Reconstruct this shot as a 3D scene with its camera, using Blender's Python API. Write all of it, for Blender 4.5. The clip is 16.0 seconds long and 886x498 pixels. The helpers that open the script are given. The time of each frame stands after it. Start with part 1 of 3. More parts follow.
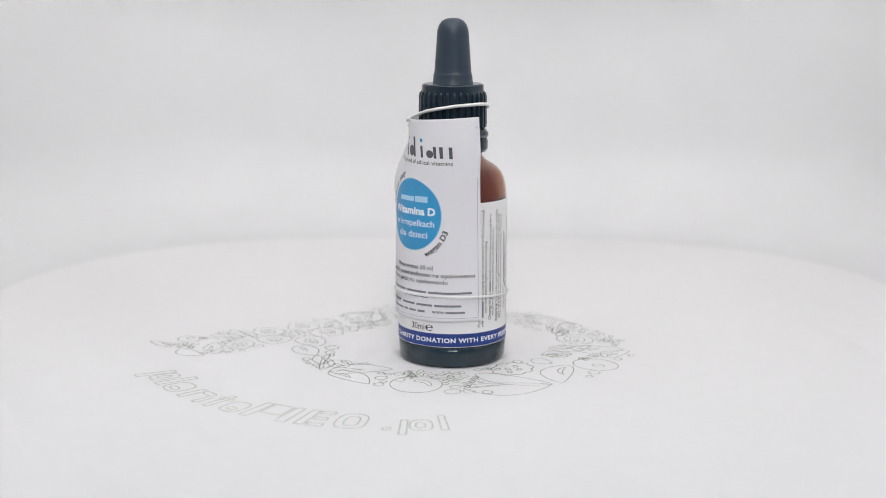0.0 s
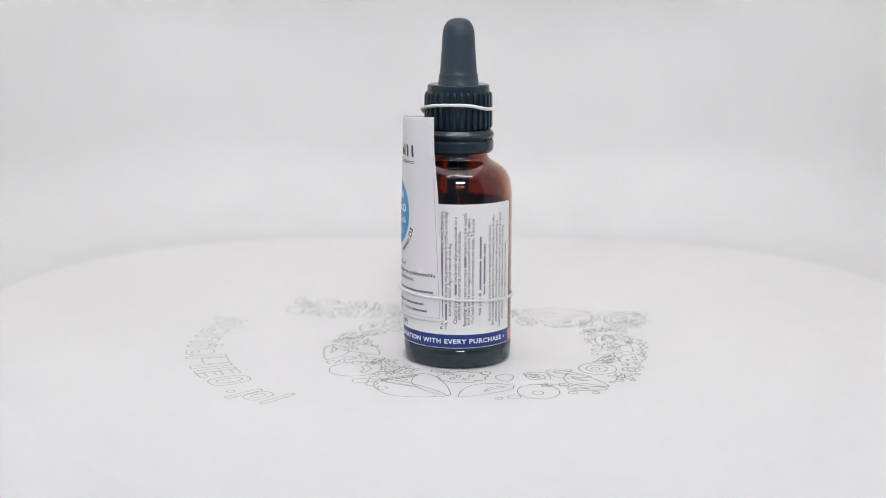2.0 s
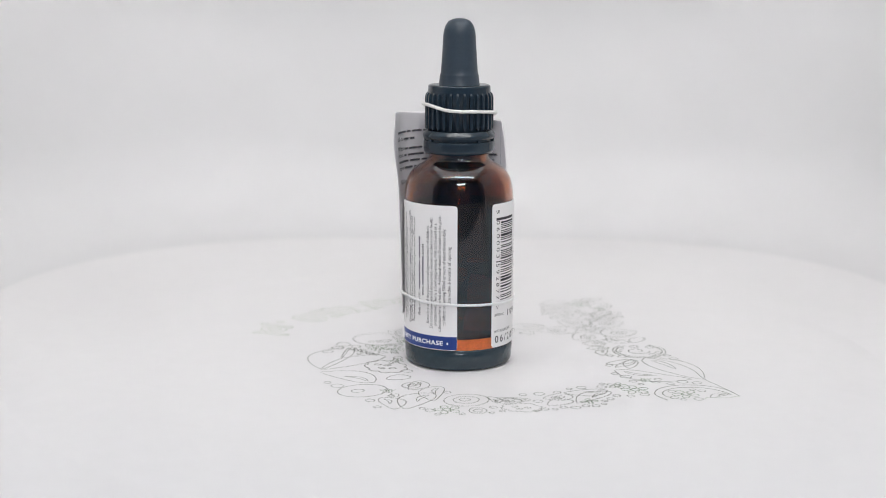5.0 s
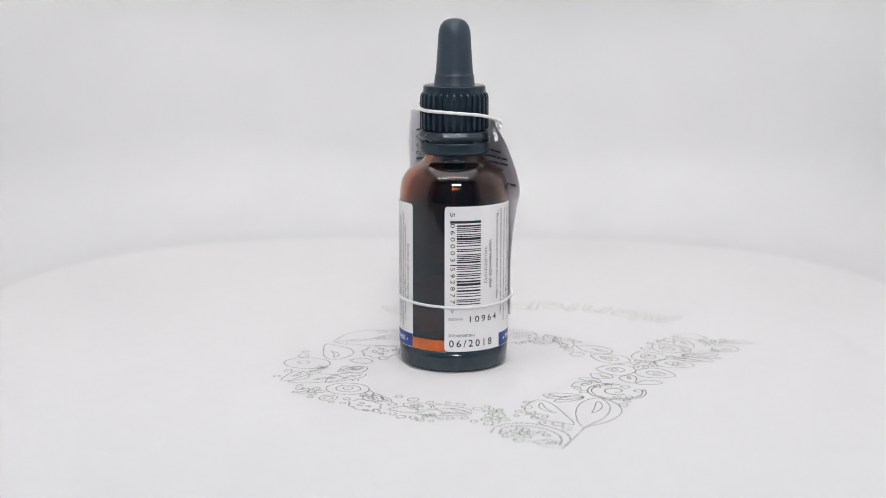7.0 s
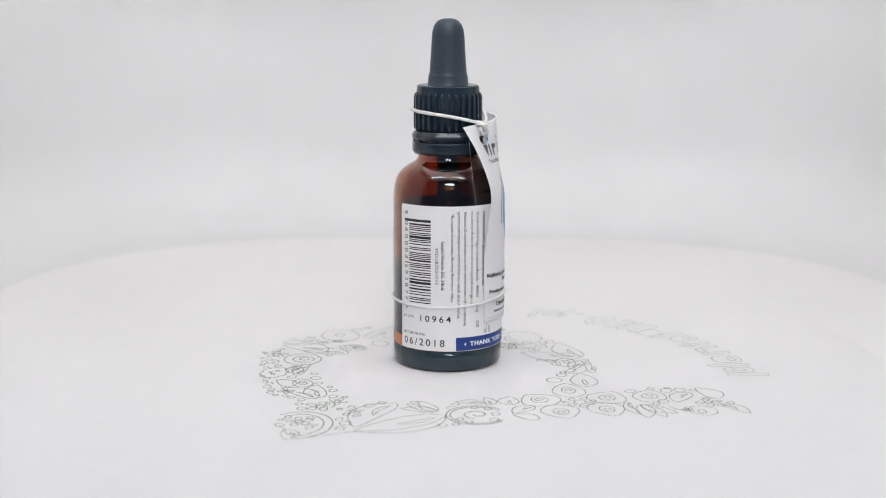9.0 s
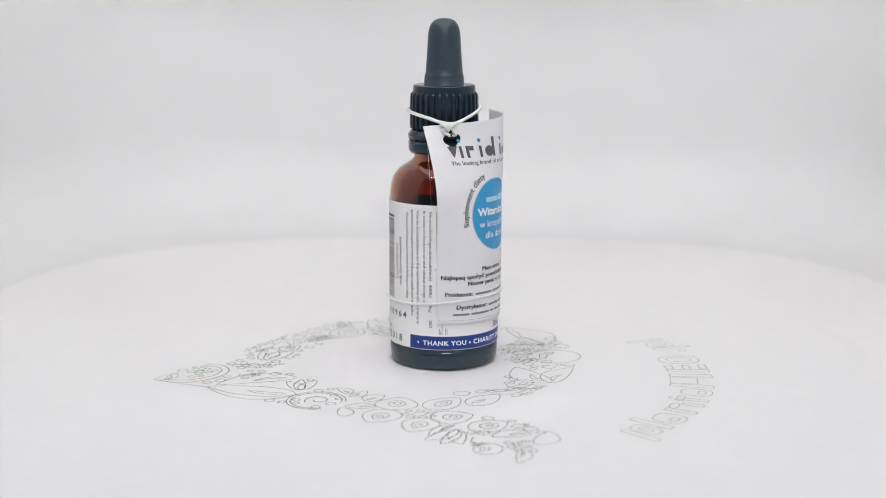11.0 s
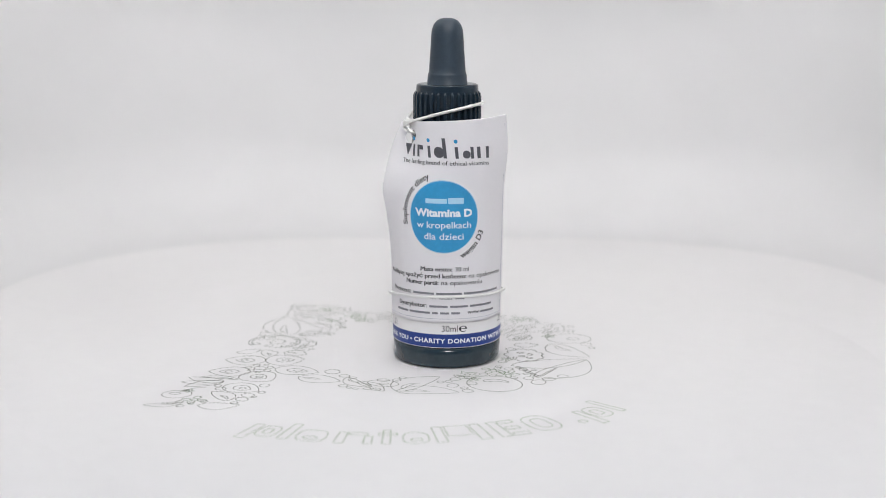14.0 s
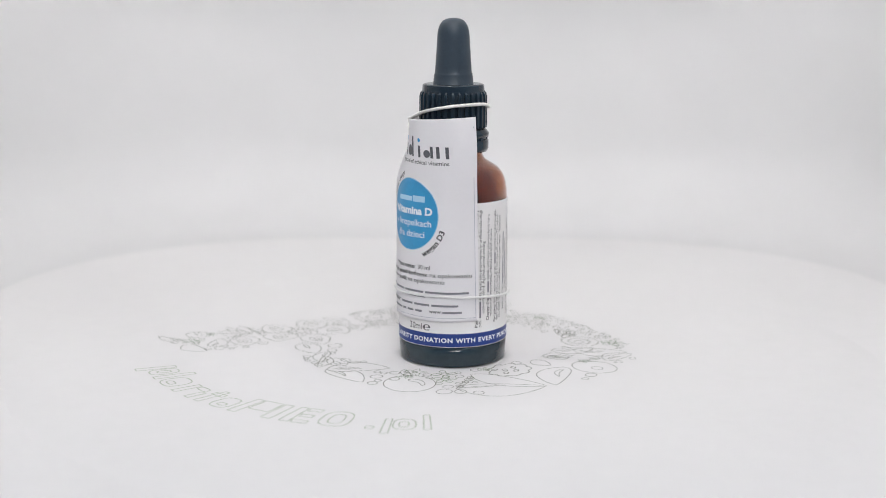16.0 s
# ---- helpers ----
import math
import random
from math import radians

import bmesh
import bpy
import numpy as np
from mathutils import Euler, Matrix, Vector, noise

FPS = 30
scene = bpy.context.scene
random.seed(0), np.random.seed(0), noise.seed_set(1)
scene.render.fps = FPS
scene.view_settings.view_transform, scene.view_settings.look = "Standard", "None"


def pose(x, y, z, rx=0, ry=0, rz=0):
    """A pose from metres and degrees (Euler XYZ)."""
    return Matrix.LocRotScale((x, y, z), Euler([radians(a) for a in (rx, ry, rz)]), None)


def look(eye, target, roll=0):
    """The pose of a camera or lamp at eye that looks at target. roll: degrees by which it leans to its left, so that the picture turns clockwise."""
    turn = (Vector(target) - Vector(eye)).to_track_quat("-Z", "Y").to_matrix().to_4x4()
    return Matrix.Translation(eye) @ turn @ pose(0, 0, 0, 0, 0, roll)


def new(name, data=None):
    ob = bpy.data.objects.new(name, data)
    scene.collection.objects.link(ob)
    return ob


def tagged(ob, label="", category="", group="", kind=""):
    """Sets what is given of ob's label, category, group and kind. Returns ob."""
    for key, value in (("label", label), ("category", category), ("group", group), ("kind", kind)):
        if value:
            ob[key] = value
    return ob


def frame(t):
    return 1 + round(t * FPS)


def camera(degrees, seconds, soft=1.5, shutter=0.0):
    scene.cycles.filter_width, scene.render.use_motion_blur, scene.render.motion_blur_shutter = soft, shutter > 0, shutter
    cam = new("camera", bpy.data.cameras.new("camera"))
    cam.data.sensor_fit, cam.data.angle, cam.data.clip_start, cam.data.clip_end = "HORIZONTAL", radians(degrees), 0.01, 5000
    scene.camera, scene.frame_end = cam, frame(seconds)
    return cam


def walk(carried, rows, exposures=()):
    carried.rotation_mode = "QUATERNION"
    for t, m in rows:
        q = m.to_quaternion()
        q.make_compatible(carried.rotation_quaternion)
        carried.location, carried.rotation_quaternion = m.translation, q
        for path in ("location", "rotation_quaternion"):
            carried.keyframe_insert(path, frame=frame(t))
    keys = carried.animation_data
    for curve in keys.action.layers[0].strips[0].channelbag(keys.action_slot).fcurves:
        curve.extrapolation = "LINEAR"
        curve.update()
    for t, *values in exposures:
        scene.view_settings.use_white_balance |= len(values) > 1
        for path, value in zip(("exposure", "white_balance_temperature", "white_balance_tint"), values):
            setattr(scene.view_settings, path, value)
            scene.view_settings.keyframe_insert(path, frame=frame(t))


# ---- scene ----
cam = camera(35.072, 16.0, soft=0.92)
EYE, AIM = (0.0, -0.42019, 0.11453), (-0.00259, -0.00770, 0.03550)
walk(cam, [(0.0, look(EYE, AIM, 0.09)), (16.0, look(EYE, AIM, 0.09))])
cam.data.dof.use_dof, cam.data.dof.focus_distance, cam.data.dof.aperture_fstop = True, 0.408, 10.5

SPIN = -22.73            # degrees a second about the turntable's axle
STAND = (-0.00242, 0.00033)   # the bottle's base, off the axle

# ---- world and light: a small photo box with LED strips under its roof, in a dim room ----
world = bpy.data.worlds.new("dim_room_air")
scene.world = world
world.use_nodes = True
world.node_tree.nodes["Background"].inputs[0].default_value = (0.58, 0.63, 0.72, 1)
world.node_tree.nodes["Background"].inputs[1].default_value = 0.3
scene.view_settings.exposure = -1.08


def strip_light(name, x, y, z, sx, sy, watts, tint=(1.0, 0.99, 0.958), tilt=0.0):
    lamp = bpy.data.lights.new(name, "AREA")
    lamp.shape, lamp.size, lamp.size_y, lamp.energy, lamp.color = "RECTANGLE", sx, sy, watts, tint
    ob = new(name, lamp)
    ob.matrix_world = pose(x, y, z, tilt)
    return ob


strip_light("roof_diffuser_light", 0, 0.05, 0.352, 0.30, 0.30, 0.54, (0.995, 0.995, 0.975))
# Unseen fill added under the room ceiling in place of the blocked world light.
strip_light("added_room_fill", 0, -0.1, 1.68, 1.9, 1.9, 24.0, (0.90, 0.955, 0.985))
room_lamp = strip_light("room_lamp", 0, 0, 0, 0.5, 0.14, 22.0, (1.0, 0.978, 0.966))
room_lamp.matrix_world = look((0.12, -1.35, 1.05), (0, 0.1, 0.05))


# ---- materials ----
def material(name, colour, rough=0.5, spread=0.06, scale=300.0, bump=0.0, metal=0.0, through_light=0.0, ior=1.45, coat=0.0, sheen=0.0, glow=0.0, fine=4.0):
    m = bpy.data.materials.new(name)
    m.use_nodes = True
    n, l = m.node_tree.nodes, m.node_tree.links
    b = n["Principled BSDF"]
    b.inputs["Roughness"].default_value, b.inputs["Metallic"].default_value, b.inputs["IOR"].default_value = rough, metal, ior
    b.inputs["Transmission Weight"].default_value = through_light
    b.inputs["Coat Weight"].default_value = coat
    b.inputs["Base Color"].default_value = (*colour, 1)
    if glow:
        b.inputs["Emission Color"].default_value = (*colour, 1)
        b.inputs["Emission Strength"].default_value = glow
    if spread or bump:
        co = n.new("ShaderNodeTexCoord")
        big, small = n.new("ShaderNodeTexNoise"), n.new("ShaderNodeTexNoise")
        big.inputs["Scale"].default_value, small.inputs["Scale"].default_value = scale, scale * fine
        big.inputs["Detail"].default_value = 4
        mix = n.new("ShaderNodeMath")
        mix.operation = "MULTIPLY_ADD"
        mix.inputs[1].default_value = 0.5
        for t in (big, small):
            l.new(co.outputs["Object"], t.inputs["Vector"])
        half = n.new("ShaderNodeMath")
        half.operation, half.inputs[1].default_value = "MULTIPLY", 0.5
        l.new(small.outputs["Fac"], half.inputs[0])
        l.new(big.outputs["Fac"], mix.inputs[0])
        l.new(half.outputs[0], mix.inputs[2])
        ramp = n.new("ShaderNodeValToRGB")
        ramp.color_ramp.elements[0].position, ramp.color_ramp.elements[1].position = 0.3, 0.7
        ramp.color_ramp.elements[0].color = (*[c * (1 - spread) for c in colour], 1)
        ramp.color_ramp.elements[1].color = (*[min(1, c * (1 + spread)) for c in colour], 1)
        l.new(mix.outputs[0], ramp.inputs["Fac"])
        l.new(ramp.outputs["Color"], b.inputs["Base Color"])
        if bump:
            bp = n.new("ShaderNodeBump")
            bp.inputs["Strength"].default_value, bp.inputs["Distance"].default_value = 0.5, bump
            l.new(small.outputs["Fac"], bp.inputs["Height"])
            l.new(bp.outputs["Normal"], b.inputs["Normal"])
    return m


def let_light_through(m, colour, share):
    """Thin paper: part of the light goes through it, scattered."""
    n, l = m.node_tree.nodes, m.node_tree.links
    thin, mix = n.new("ShaderNodeBsdfTranslucent"), n.new("ShaderNodeMixShader")
    thin.inputs["Color"].default_value = (*colour, 1)
    mix.inputs[0].default_value = share
    l.new(n["Principled BSDF"].outputs[0], mix.inputs[1])
    l.new(thin.outputs[0], mix.inputs[2])
    l.new(mix.outputs[0], n["Material Output"].inputs["Surface"])


M_BOARD = material("white_turntable_board", (0.770, 0.757, 0.762), 0.6, 0.012, 40, 0.00002)
M_PVC = material("white_pvc_sheet", (0.700, 0.694, 0.700), 0.6, 0.015, 12, 0.00004)
M_ROOF = material("silver_white_lining", (0.78, 0.78, 0.79), 0.5, 0.03, 60)
M_ROOM = material("grey_room_paint", (0.36, 0.43, 0.55), 0.8, 0.05, 4)
M_TABLE = material("grey_table_top", (0.25, 0.25, 0.26), 0.5, 0.1, 20)
M_LED = material("led_chip_glow", (0.99, 0.993, 0.973), 0.4, 0, glow=70.0)
M_PLATE = material("led_strip_plate", (0.7, 0.7, 0.7), 0.5, 0.03, 200)
M_INK = material("green_grey_print_line", (0.16, 0.178, 0.145), 0.7, 0.25, 60)
M_INK_SOFT = material("pale_green_print_line", (0.41, 0.46, 0.37), 0.7, 0.2, 60)
M_GREEN = material("dark_green_print_line", (0.09, 0.17, 0.07), 0.7, 0.25, 60)
M_GLASS = material("amber_glass", (0.26, 0.070, 0.021), 0.02, 0, through_light=1.0, ior=1.52, coat=0.55)
# Blue of the reflections is put into the specular tint, here and below.
M_GLASS.node_tree.nodes["Principled BSDF"].inputs["Specular Tint"].default_value = (0.62, 0.82, 1.0, 1)
# Lighter copy of the body's glass; the tint paints the orange glow inside.
M_SHOULDER = material("lit_amber_glass", (0.37, 0.100, 0.022), 0.02, 0, through_light=1.0, ior=1.52, coat=0.55)
M_SHOULDER.node_tree.nodes["Principled BSDF"].inputs["Specular Tint"].default_value = (0.62, 0.82, 1.0, 1)
# The bright orange stands in for light refracted through the heel.
M_HEEL_GLOW = material("orange_heel_glow", (0.92, 0.17, 0.016), 0.3, 0.2, 400, through_light=0.4, ior=1.52, coat=0.5)
# Blue-black paints the shade seen through the foot and its floor reflections.
M_FOOT = material("shaded_glass_foot", (0.020, 0.036, 0.048), 0.08, 0.1, 420, 0.00012, ior=1.52, fine=1.5)
# Orange paints the glow of light on the bottle's inner floor.
M_FLOOR_GLOW = material("orange_floor_glow", (0.85, 0.36, 0.07), 0.4, 0.1, 300)
M_OIL = material("pale_oil", (0.93, 0.78, 0.48), 0.0, 0, through_light=1.0, ior=1.47)
M_CLEAR = material("clear_pipette_glass", (0.92, 0.95, 0.95), 0.02, 0, through_light=1.0, ior=1.5)
M_CAP = material("dark_slate_plastic", (0.014, 0.026, 0.039), 0.17, 0.12, 500, 0.00001)
M_RUBBER = material("charcoal_rubber", (0.030, 0.046, 0.065), 0.46, 0.10, 700, 0.000012)
M_LABEL = material("white_label_paper", (0.87, 0.855, 0.85), 0.42, 0.012, 400)
# Near-black in place of the shade inside the bottle, behind the label.
M_INNER_SHADE = material("label_inner_shade", (0.022, 0.024, 0.03), 0.6, 0.1, 300)
M_BLUE = material("royal_blue_print", (0.012, 0.040, 0.22), 0.4, 0.08, 600)
M_BLACK = material("black_print", (0.034, 0.034, 0.040), 0.5, 0.15, 900)
M_GREY = material("grey_print", (0.10, 0.10, 0.115), 0.5, 0.12, 900)
M_WHITE = material("white_print", (0.82, 0.85, 0.90), 0.45, 0.02, 600)
M_SKY = material("sky_blue_print", (0.036, 0.30, 0.58), 0.4, 0.06, 250)
M_PALE = material("pale_blue_print", (0.42, 0.66, 0.83), 0.4, 0.04, 500)
M_TAG = material("white_office_paper", (0.94, 0.925, 0.94), 0.6, 0.012, 250, 0.00001)
let_light_through(M_TAG, (0.97, 0.94, 1.0), 0.20)
M_BAR = material("grey_small_print", (0.24, 0.24, 0.27), 0.5, 0.25, 1500)
M_RULE = material("pale_grey_rule", (0.50, 0.50, 0.57), 0.5, 0.05, 500)
M_CORD = material("white_elastic_cord", (0.82, 0.81, 0.79), 0.5, 0.05, 1500, 0.00003)
M_BAND = material("milky_elastic_band", (0.95, 0.945, 0.94), 0.3, 0.0, through_light=0.25, ior=1.4)


# ---- mesh helpers ----
def mesh_of(name, verts, faces, mat, smooth=True):
    me = bpy.data.meshes.new(name)
    me.from_pydata([tuple(v) for v in verts], [], faces)
    me.materials.append(mat)
    if smooth:
        me.polygons.foreach_set("use_smooth", [True] * len(me.polygons))
    me.update()
    return me


def part(name, me, parent, label=""):
    ob = new(name, me)
    ob.parent = parent
    return tagged(ob, label)


def thing(name, label, category, kind=""):
    return tagged(new(name), label, category, kind=kind)


def lathe(name, profile, mat, n=96, closed=False):
    """A turned body; profile in mm as (radius, height), from the bottom up on the outside."""
    verts, faces, rings = [], [], []
    for r, z in profile:
        if r < 1e-6:
            rings.append([len(verts)])
            verts.append((0, 0, z / 1000))
        else:
            rings.append(list(range(len(verts), len(verts) + n)))
            verts += [(r / 1000 * math.cos(2 * math.pi * k / n), r / 1000 * math.sin(2 * math.pi * k / n), z / 1000) for k in range(n)]
    pairs = list(zip(rings, rings[1:])) + ([(rings[-1], rings[0])] if closed else [])
    for a, b in pairs:
        for k in range(n):
            j = (k + 1) % n
            if len(a) == 1 and len(b) == 1:
                continue
            if len(a) == 1:
                faces.append((a[0], b[j], b[k]))
            elif len(b) == 1:
                faces.append((a[k], a[j], b[0]))
            else:
                faces.append((a[k], a[j], b[j], b[k]))
    return mesh_of(name, verts, faces, mat)


def rounded(points, steps=5, pull=0.35):
    """Softens the corners of an open profile."""
    out = [points[0]]
    for a, b, c in zip(points, points[1:], points[2:]):
        a, b, c = Vector(a), Vector(b), Vector(c)
        la, lc = min((a - b).length * 0.45, pull), min((c - b).length * 0.45, pull)
        p, q = b + (a - b).normalized() * la, b + (c - b).normalized() * lc
        for k in range(steps + 1):
            t = k / steps
            v = p * (1 - t) ** 2 + b * 2 * t * (1 - t) + q * t * t
            out.append((v.x, v.y))
    out.append(points[-1])
    return out


def smooth_path(points, steps=8, closed=False):
    """Points on a Catmull-Rom curve."""
    pts = [Vector(p) for p in points]
    n = len(pts)
    get = (lambda k: pts[k % n]) if closed else (lambda k: pts[k] if 0 <= k < n else (2 * pts[0] - pts[1] if k < 0 else 2 * pts[-1] - pts[-2]))
    out = []
    for i in range(n if closed else n - 1):
        a, b, c, d = get(i - 1), get(i), get(i + 1), get(i + 2)
        for k in range(steps):
            t = k / steps
            out.append(0.5 * (2 * b + (c - a) * t + (2 * a - 5 * b + 4 * c - d) * t * t + (3 * b - a - 3 * c + d) * t ** 3))
    if not closed:
        out.append(pts[-1])
    return out


def tube(name, path, radius, mat, closed=False, sides=10, twist=0.0):
    verts, faces = [], []
    n = len(path)
    up = Vector((0, 0, 1))
    for i, p in enumerate(path):
        a = path[(i - 1) % n] if closed or i else path[0]
        b = path[(i + 1) % n] if closed or i < n - 1 else path[-1]
        d = (b - a).normalized()
        s = d.cross(up)
        if s.length < 1e-3:
            s = d.cross(Vector((1, 0, 0)))
        s.normalize()
        w = s.cross(d)
        for k in range(sides):
            g = 2 * math.pi * k / sides
            rr = radius * (1 + twist * math.cos(2 * g + i * 0.9))
            verts.append(p + s * rr * math.cos(g) + w * rr * math.sin(g))
    for i in range(n if closed else n - 1):
        j = (i + 1) % n
        for k in range(sides):
            q = (k + 1) % sides
            faces.append((i * sides + k, j * sides + k, j * sides + q, i * sides + q))
    if not closed:
        faces.append(tuple(range(sides)))
        faces.append(tuple(reversed(range((n - 1) * sides, n * sides))))
    return mesh_of(name, verts, faces, mat)


def glyphs(body, bold=0.0, resolution=3, apart=1.0):
    """The flat outlines of a line of writing: vertices and faces, with capitals about 1 high, from x = 0."""
    cu = bpy.data.curves.new("line", "FONT")
    cu.space_character = apart
    cu.body, cu.size, cu.resolution_u, cu.offset, cu.fill_mode = body, 1.0 / 0.73, resolution, bold, "FRONT"
    ob = bpy.data.objects.new("line", cu)
    scene.collection.objects.link(ob)
    bpy.context.view_layer.update()
    me = bpy.data.meshes.new_from_object(ob.evaluated_get(bpy.context.evaluated_depsgraph_get()))
    verts, faces = [v.co.copy() for v in me.vertices], [tuple(p.vertices) for p in me.polygons]
    bpy.data.objects.remove(ob)
    bpy.data.curves.remove(cu)
    bpy.data.meshes.remove(me)
    x0 = min(v.x for v in verts)
    x1 = max(v.x for v in verts)
    return [(v.x - x0, v.y) for v in verts], faces, x1 - x0


def writing(pieces):
    """Joins (vertices, faces) into one pair."""
    verts, faces = [], []
    for v, f in pieces:
        k = len(verts)
        verts += v
        faces += [tuple(i + k for i in q) for q in f]
    return verts, faces


def line(body, a0, a1, b, high, bold=0.0, turn=0, apart=1.0):
    """Writing fitted between a0 and a1 along its reading direction, on the baseline b, in flat mm. turn 90 reads upwards, -90 downwards."""
    v, f, w = glyphs(body, bold, 3, apart)
    k = abs(a1 - a0) / w
    if turn == 90:
        return [(b - y * high, a0 + x * k) for x, y in v], f
    if turn == -90:
        return [(b + y * high, a0 - x * k) for x, y in v], f
    return [(a0 + x * k, b + y * high) for x, y in v], f


def block(x0, x1, y0, y1, steps=6):
    """A plain bar, cut across so that it can bend."""
    v = []
    for k in range(steps + 1):
        x = x0 + (x1 - x0) * k / steps
        v += [(x, y0), (x, y1)]
    return v, [(2 * k, 2 * k + 2, 2 * k + 3, 2 * k + 1) for k in range(steps)]


def disc(cx, cy, rx, ry, n=48, rings=8):
    v, f = [(cx, cy)], []
    for i in range(1, rings + 1):
        v += [(cx + rx * i / rings * math.cos(2 * math.pi * k / n), cy + ry * i / rings * math.sin(2 * math.pi * k / n)) for k in range(n)]
    for k in range(n):
        f.append((0, 1 + k, 1 + (k + 1) % n))
    for i in range(rings - 1):
        for k in range(n):
            j = (k + 1) % n
            f.append((1 + i * n + k, 1 + (i + 1) * n + k, 1 + (i + 1) * n + j, 1 + i * n + j))
    return v, f


def round_line(body, cx, cy, rx, ry, start, end, high, bold=0.0, inward=False):
    """Writing along an ellipse from one angle to another, in degrees."""
    v, f, w = glyphs(body, bold)
    out = []
    for x, y in v:
        g = radians(start + (end - start) * x / w)
        k = -y * high if inward else y * high
        out.append((cx + (rx + k) * math.cos(g), cy + (ry + k) * math.sin(g)))
    return out, f


# ---- the photo box and the room ----
def plan_of_sheet(inset=0.0):
    """The box's back sheet in plan: straight sides with wide round corners."""
    half, back, front, r = 0.170 + inset, 0.205 + inset, -0.150, 0.120 + inset * 0.5
    pts = [(-half, front)]
    pts += [(-half, y) for y in (-0.1, -0.02)]
    pts += [(-half + r - r * math.cos(g), back - r + r * math.sin(g)) for g in [radians(90 * k / 20) for k in range(21)]]
    pts += [(half - r + r * math.sin(g), back - r + r * math.cos(g)) for g in [radians(90 * k / 20) for k in range(21)]]
    pts += [(half, y) for y in (-0.02, -0.1, front)]
    return pts


FLOOR, ROOF = -0.0004, 0.360


def build_box():
    cove = 0.042                                  # the sheet sweeps up from the floor in a wide curve
    rows = [(cove * math.sin(radians(9 * k)), FLOOR + 0.00005 + cove * (1 - math.cos(radians(9 * k)))) for k in range(11)] + [(cove, z) for z in (0.12, 0.20, 0.28, ROOF)]
    verts, faces = [], []
    for skin in (0.0, 0.004):
        for out, z in rows:
            verts += [(x, y, z - (skin if out < cove * 0.9 else 0)) for x, y in plan_of_sheet(out + skin)]
    n, m = len(plan_of_sheet()), len(rows)
    for k in range(n - 1):
        for r in range(m - 1):
            a, b = r * n + k, (m + r) * n + k
            faces += [(a, a + 1, a + n + 1, a + n), (b, b + n, b + n + 1, b + 1)]
    for r in range(m - 1):
        for k in (0, n - 1):
            faces.append((r * n + k, (r + 1) * n + k, (m + r + 1) * n + k, (m + r) * n + k))
    tagged(new("backdrop", mesh_of("backdrop", verts, faces, M_PVC)), "white plastic background sheet swept up from the floor", "backdrop", kind="structure")
    for name, z0, z1, mat, label in (("floor", FLOOR - 0.004, FLOOR, M_BOARD, "white plastic floor of the photo box"), ("ceiling", ROOF, ROOF + 0.004, M_ROOF, "white lining under the photo box roof")):
        bm = bmesh.new()
        bmesh.ops.create_cube(bm, size=1, matrix=Matrix.Translation((0, 0.048, (z0 + z1) / 2)) @ Matrix.Diagonal((0.46, 0.42 if name == "ceiling" else 0.56, z1 - z0, 1)))
        me = bpy.data.meshes.new(name)
        bm.to_mesh(me)
        bm.free()
        me.materials.append(mat)
        tagged(new(name, me), label, name, kind="structure")


def slab(name, x0, x1, y0, y1, z0, z1, mat, bevel=0.0):
    bm = bmesh.new()
    bmesh.ops.create_cube(bm, size=1, matrix=Matrix.Translation(((x0 + x1) / 2, (y0 + y1) / 2, (z0 + z1) / 2)) @ Matrix.Diagonal((x1 - x0, y1 - y0, z1 - z0, 1)))
    if bevel:
        bmesh.ops.bevel(bm, geom=bm.edges[:], offset=bevel, segments=2, affect="EDGES")
    me = bpy.data.meshes.new(name)
    bm.to_mesh(me)
    bm.free()
    me.materials.append(mat)
    return me


def build_room():
    tagged(new("table_top", slab("table_top", -0.7, 0.7, -0.75, 0.45, FLOOR - 0.040, FLOOR - 0.0041, M_TABLE, 0.004)), "grey table top under the photo box", "table", kind="structure")
    for name, box in (("wall_north", (-1.6, 1.6, 1.4, 1.5, -0.8, 1.7)), ("wall_south", (-1.6, 1.6, -1.7, -1.6, -0.8, 1.7)), ("wall_west", (-1.7, -1.6, -1.6, 1.4, -0.8, 1.7)),
                      ("wall_east", (1.6, 1.7, -1.6, 1.4, -0.8, 1.7)), ("room_floor", (-1.7, 1.7, -1.7, 1.5, -0.9, -0.8)), ("room_ceiling", (-1.7, 1.7, -1.7, 1.5, 1.7, 1.8))):
        tagged(new(name, slab(name, *box, M_ROOM)), "plain grey painted room surface", "wall", kind="structure")


def build_led_strip(y, tilt):
    strip = thing("led_strip", "white LED strip under the photo box roof", "lamp")
    strip.matrix_world = pose(0, y, ROOF - 0.014, tilt)
    part("plate", slab("plate", -0.150, 0.150, -0.022, 0.022, -0.001, 0.001, M_PLATE), strip)
    chip = slab("led_chip", -0.0056, 0.0056, -0.0056, 0.0056, -0.0022, -0.0008, M_LED)
    for row in (0, 1):                            # two staggered rows
        for k in range(14):
            part("led_chip", chip, strip).location = (-0.148 + row * 0.010 + k * 0.022, 0.014 - 0.028 * row, -0.0004)


# ---- the turntable with its printed drawing ----
def build_turntable():
    table = thing("turntable", "white turntable disc set flush in the floor with printed leaf drawing", "turntable")
    part("board", lathe("board", [(0.0, -4.0), (134.6, -4.0), (134.6, -0.62), (134.2, -0.53), (133.8, -0.50), (133.2, -0.46), (131, -0.31), (128, -0.13), (125, -0.03), (121, 0), (100, 0), (50, 0), (0.0, 0)], M_BOARD, 200), table)
    return table


MM = 0.001


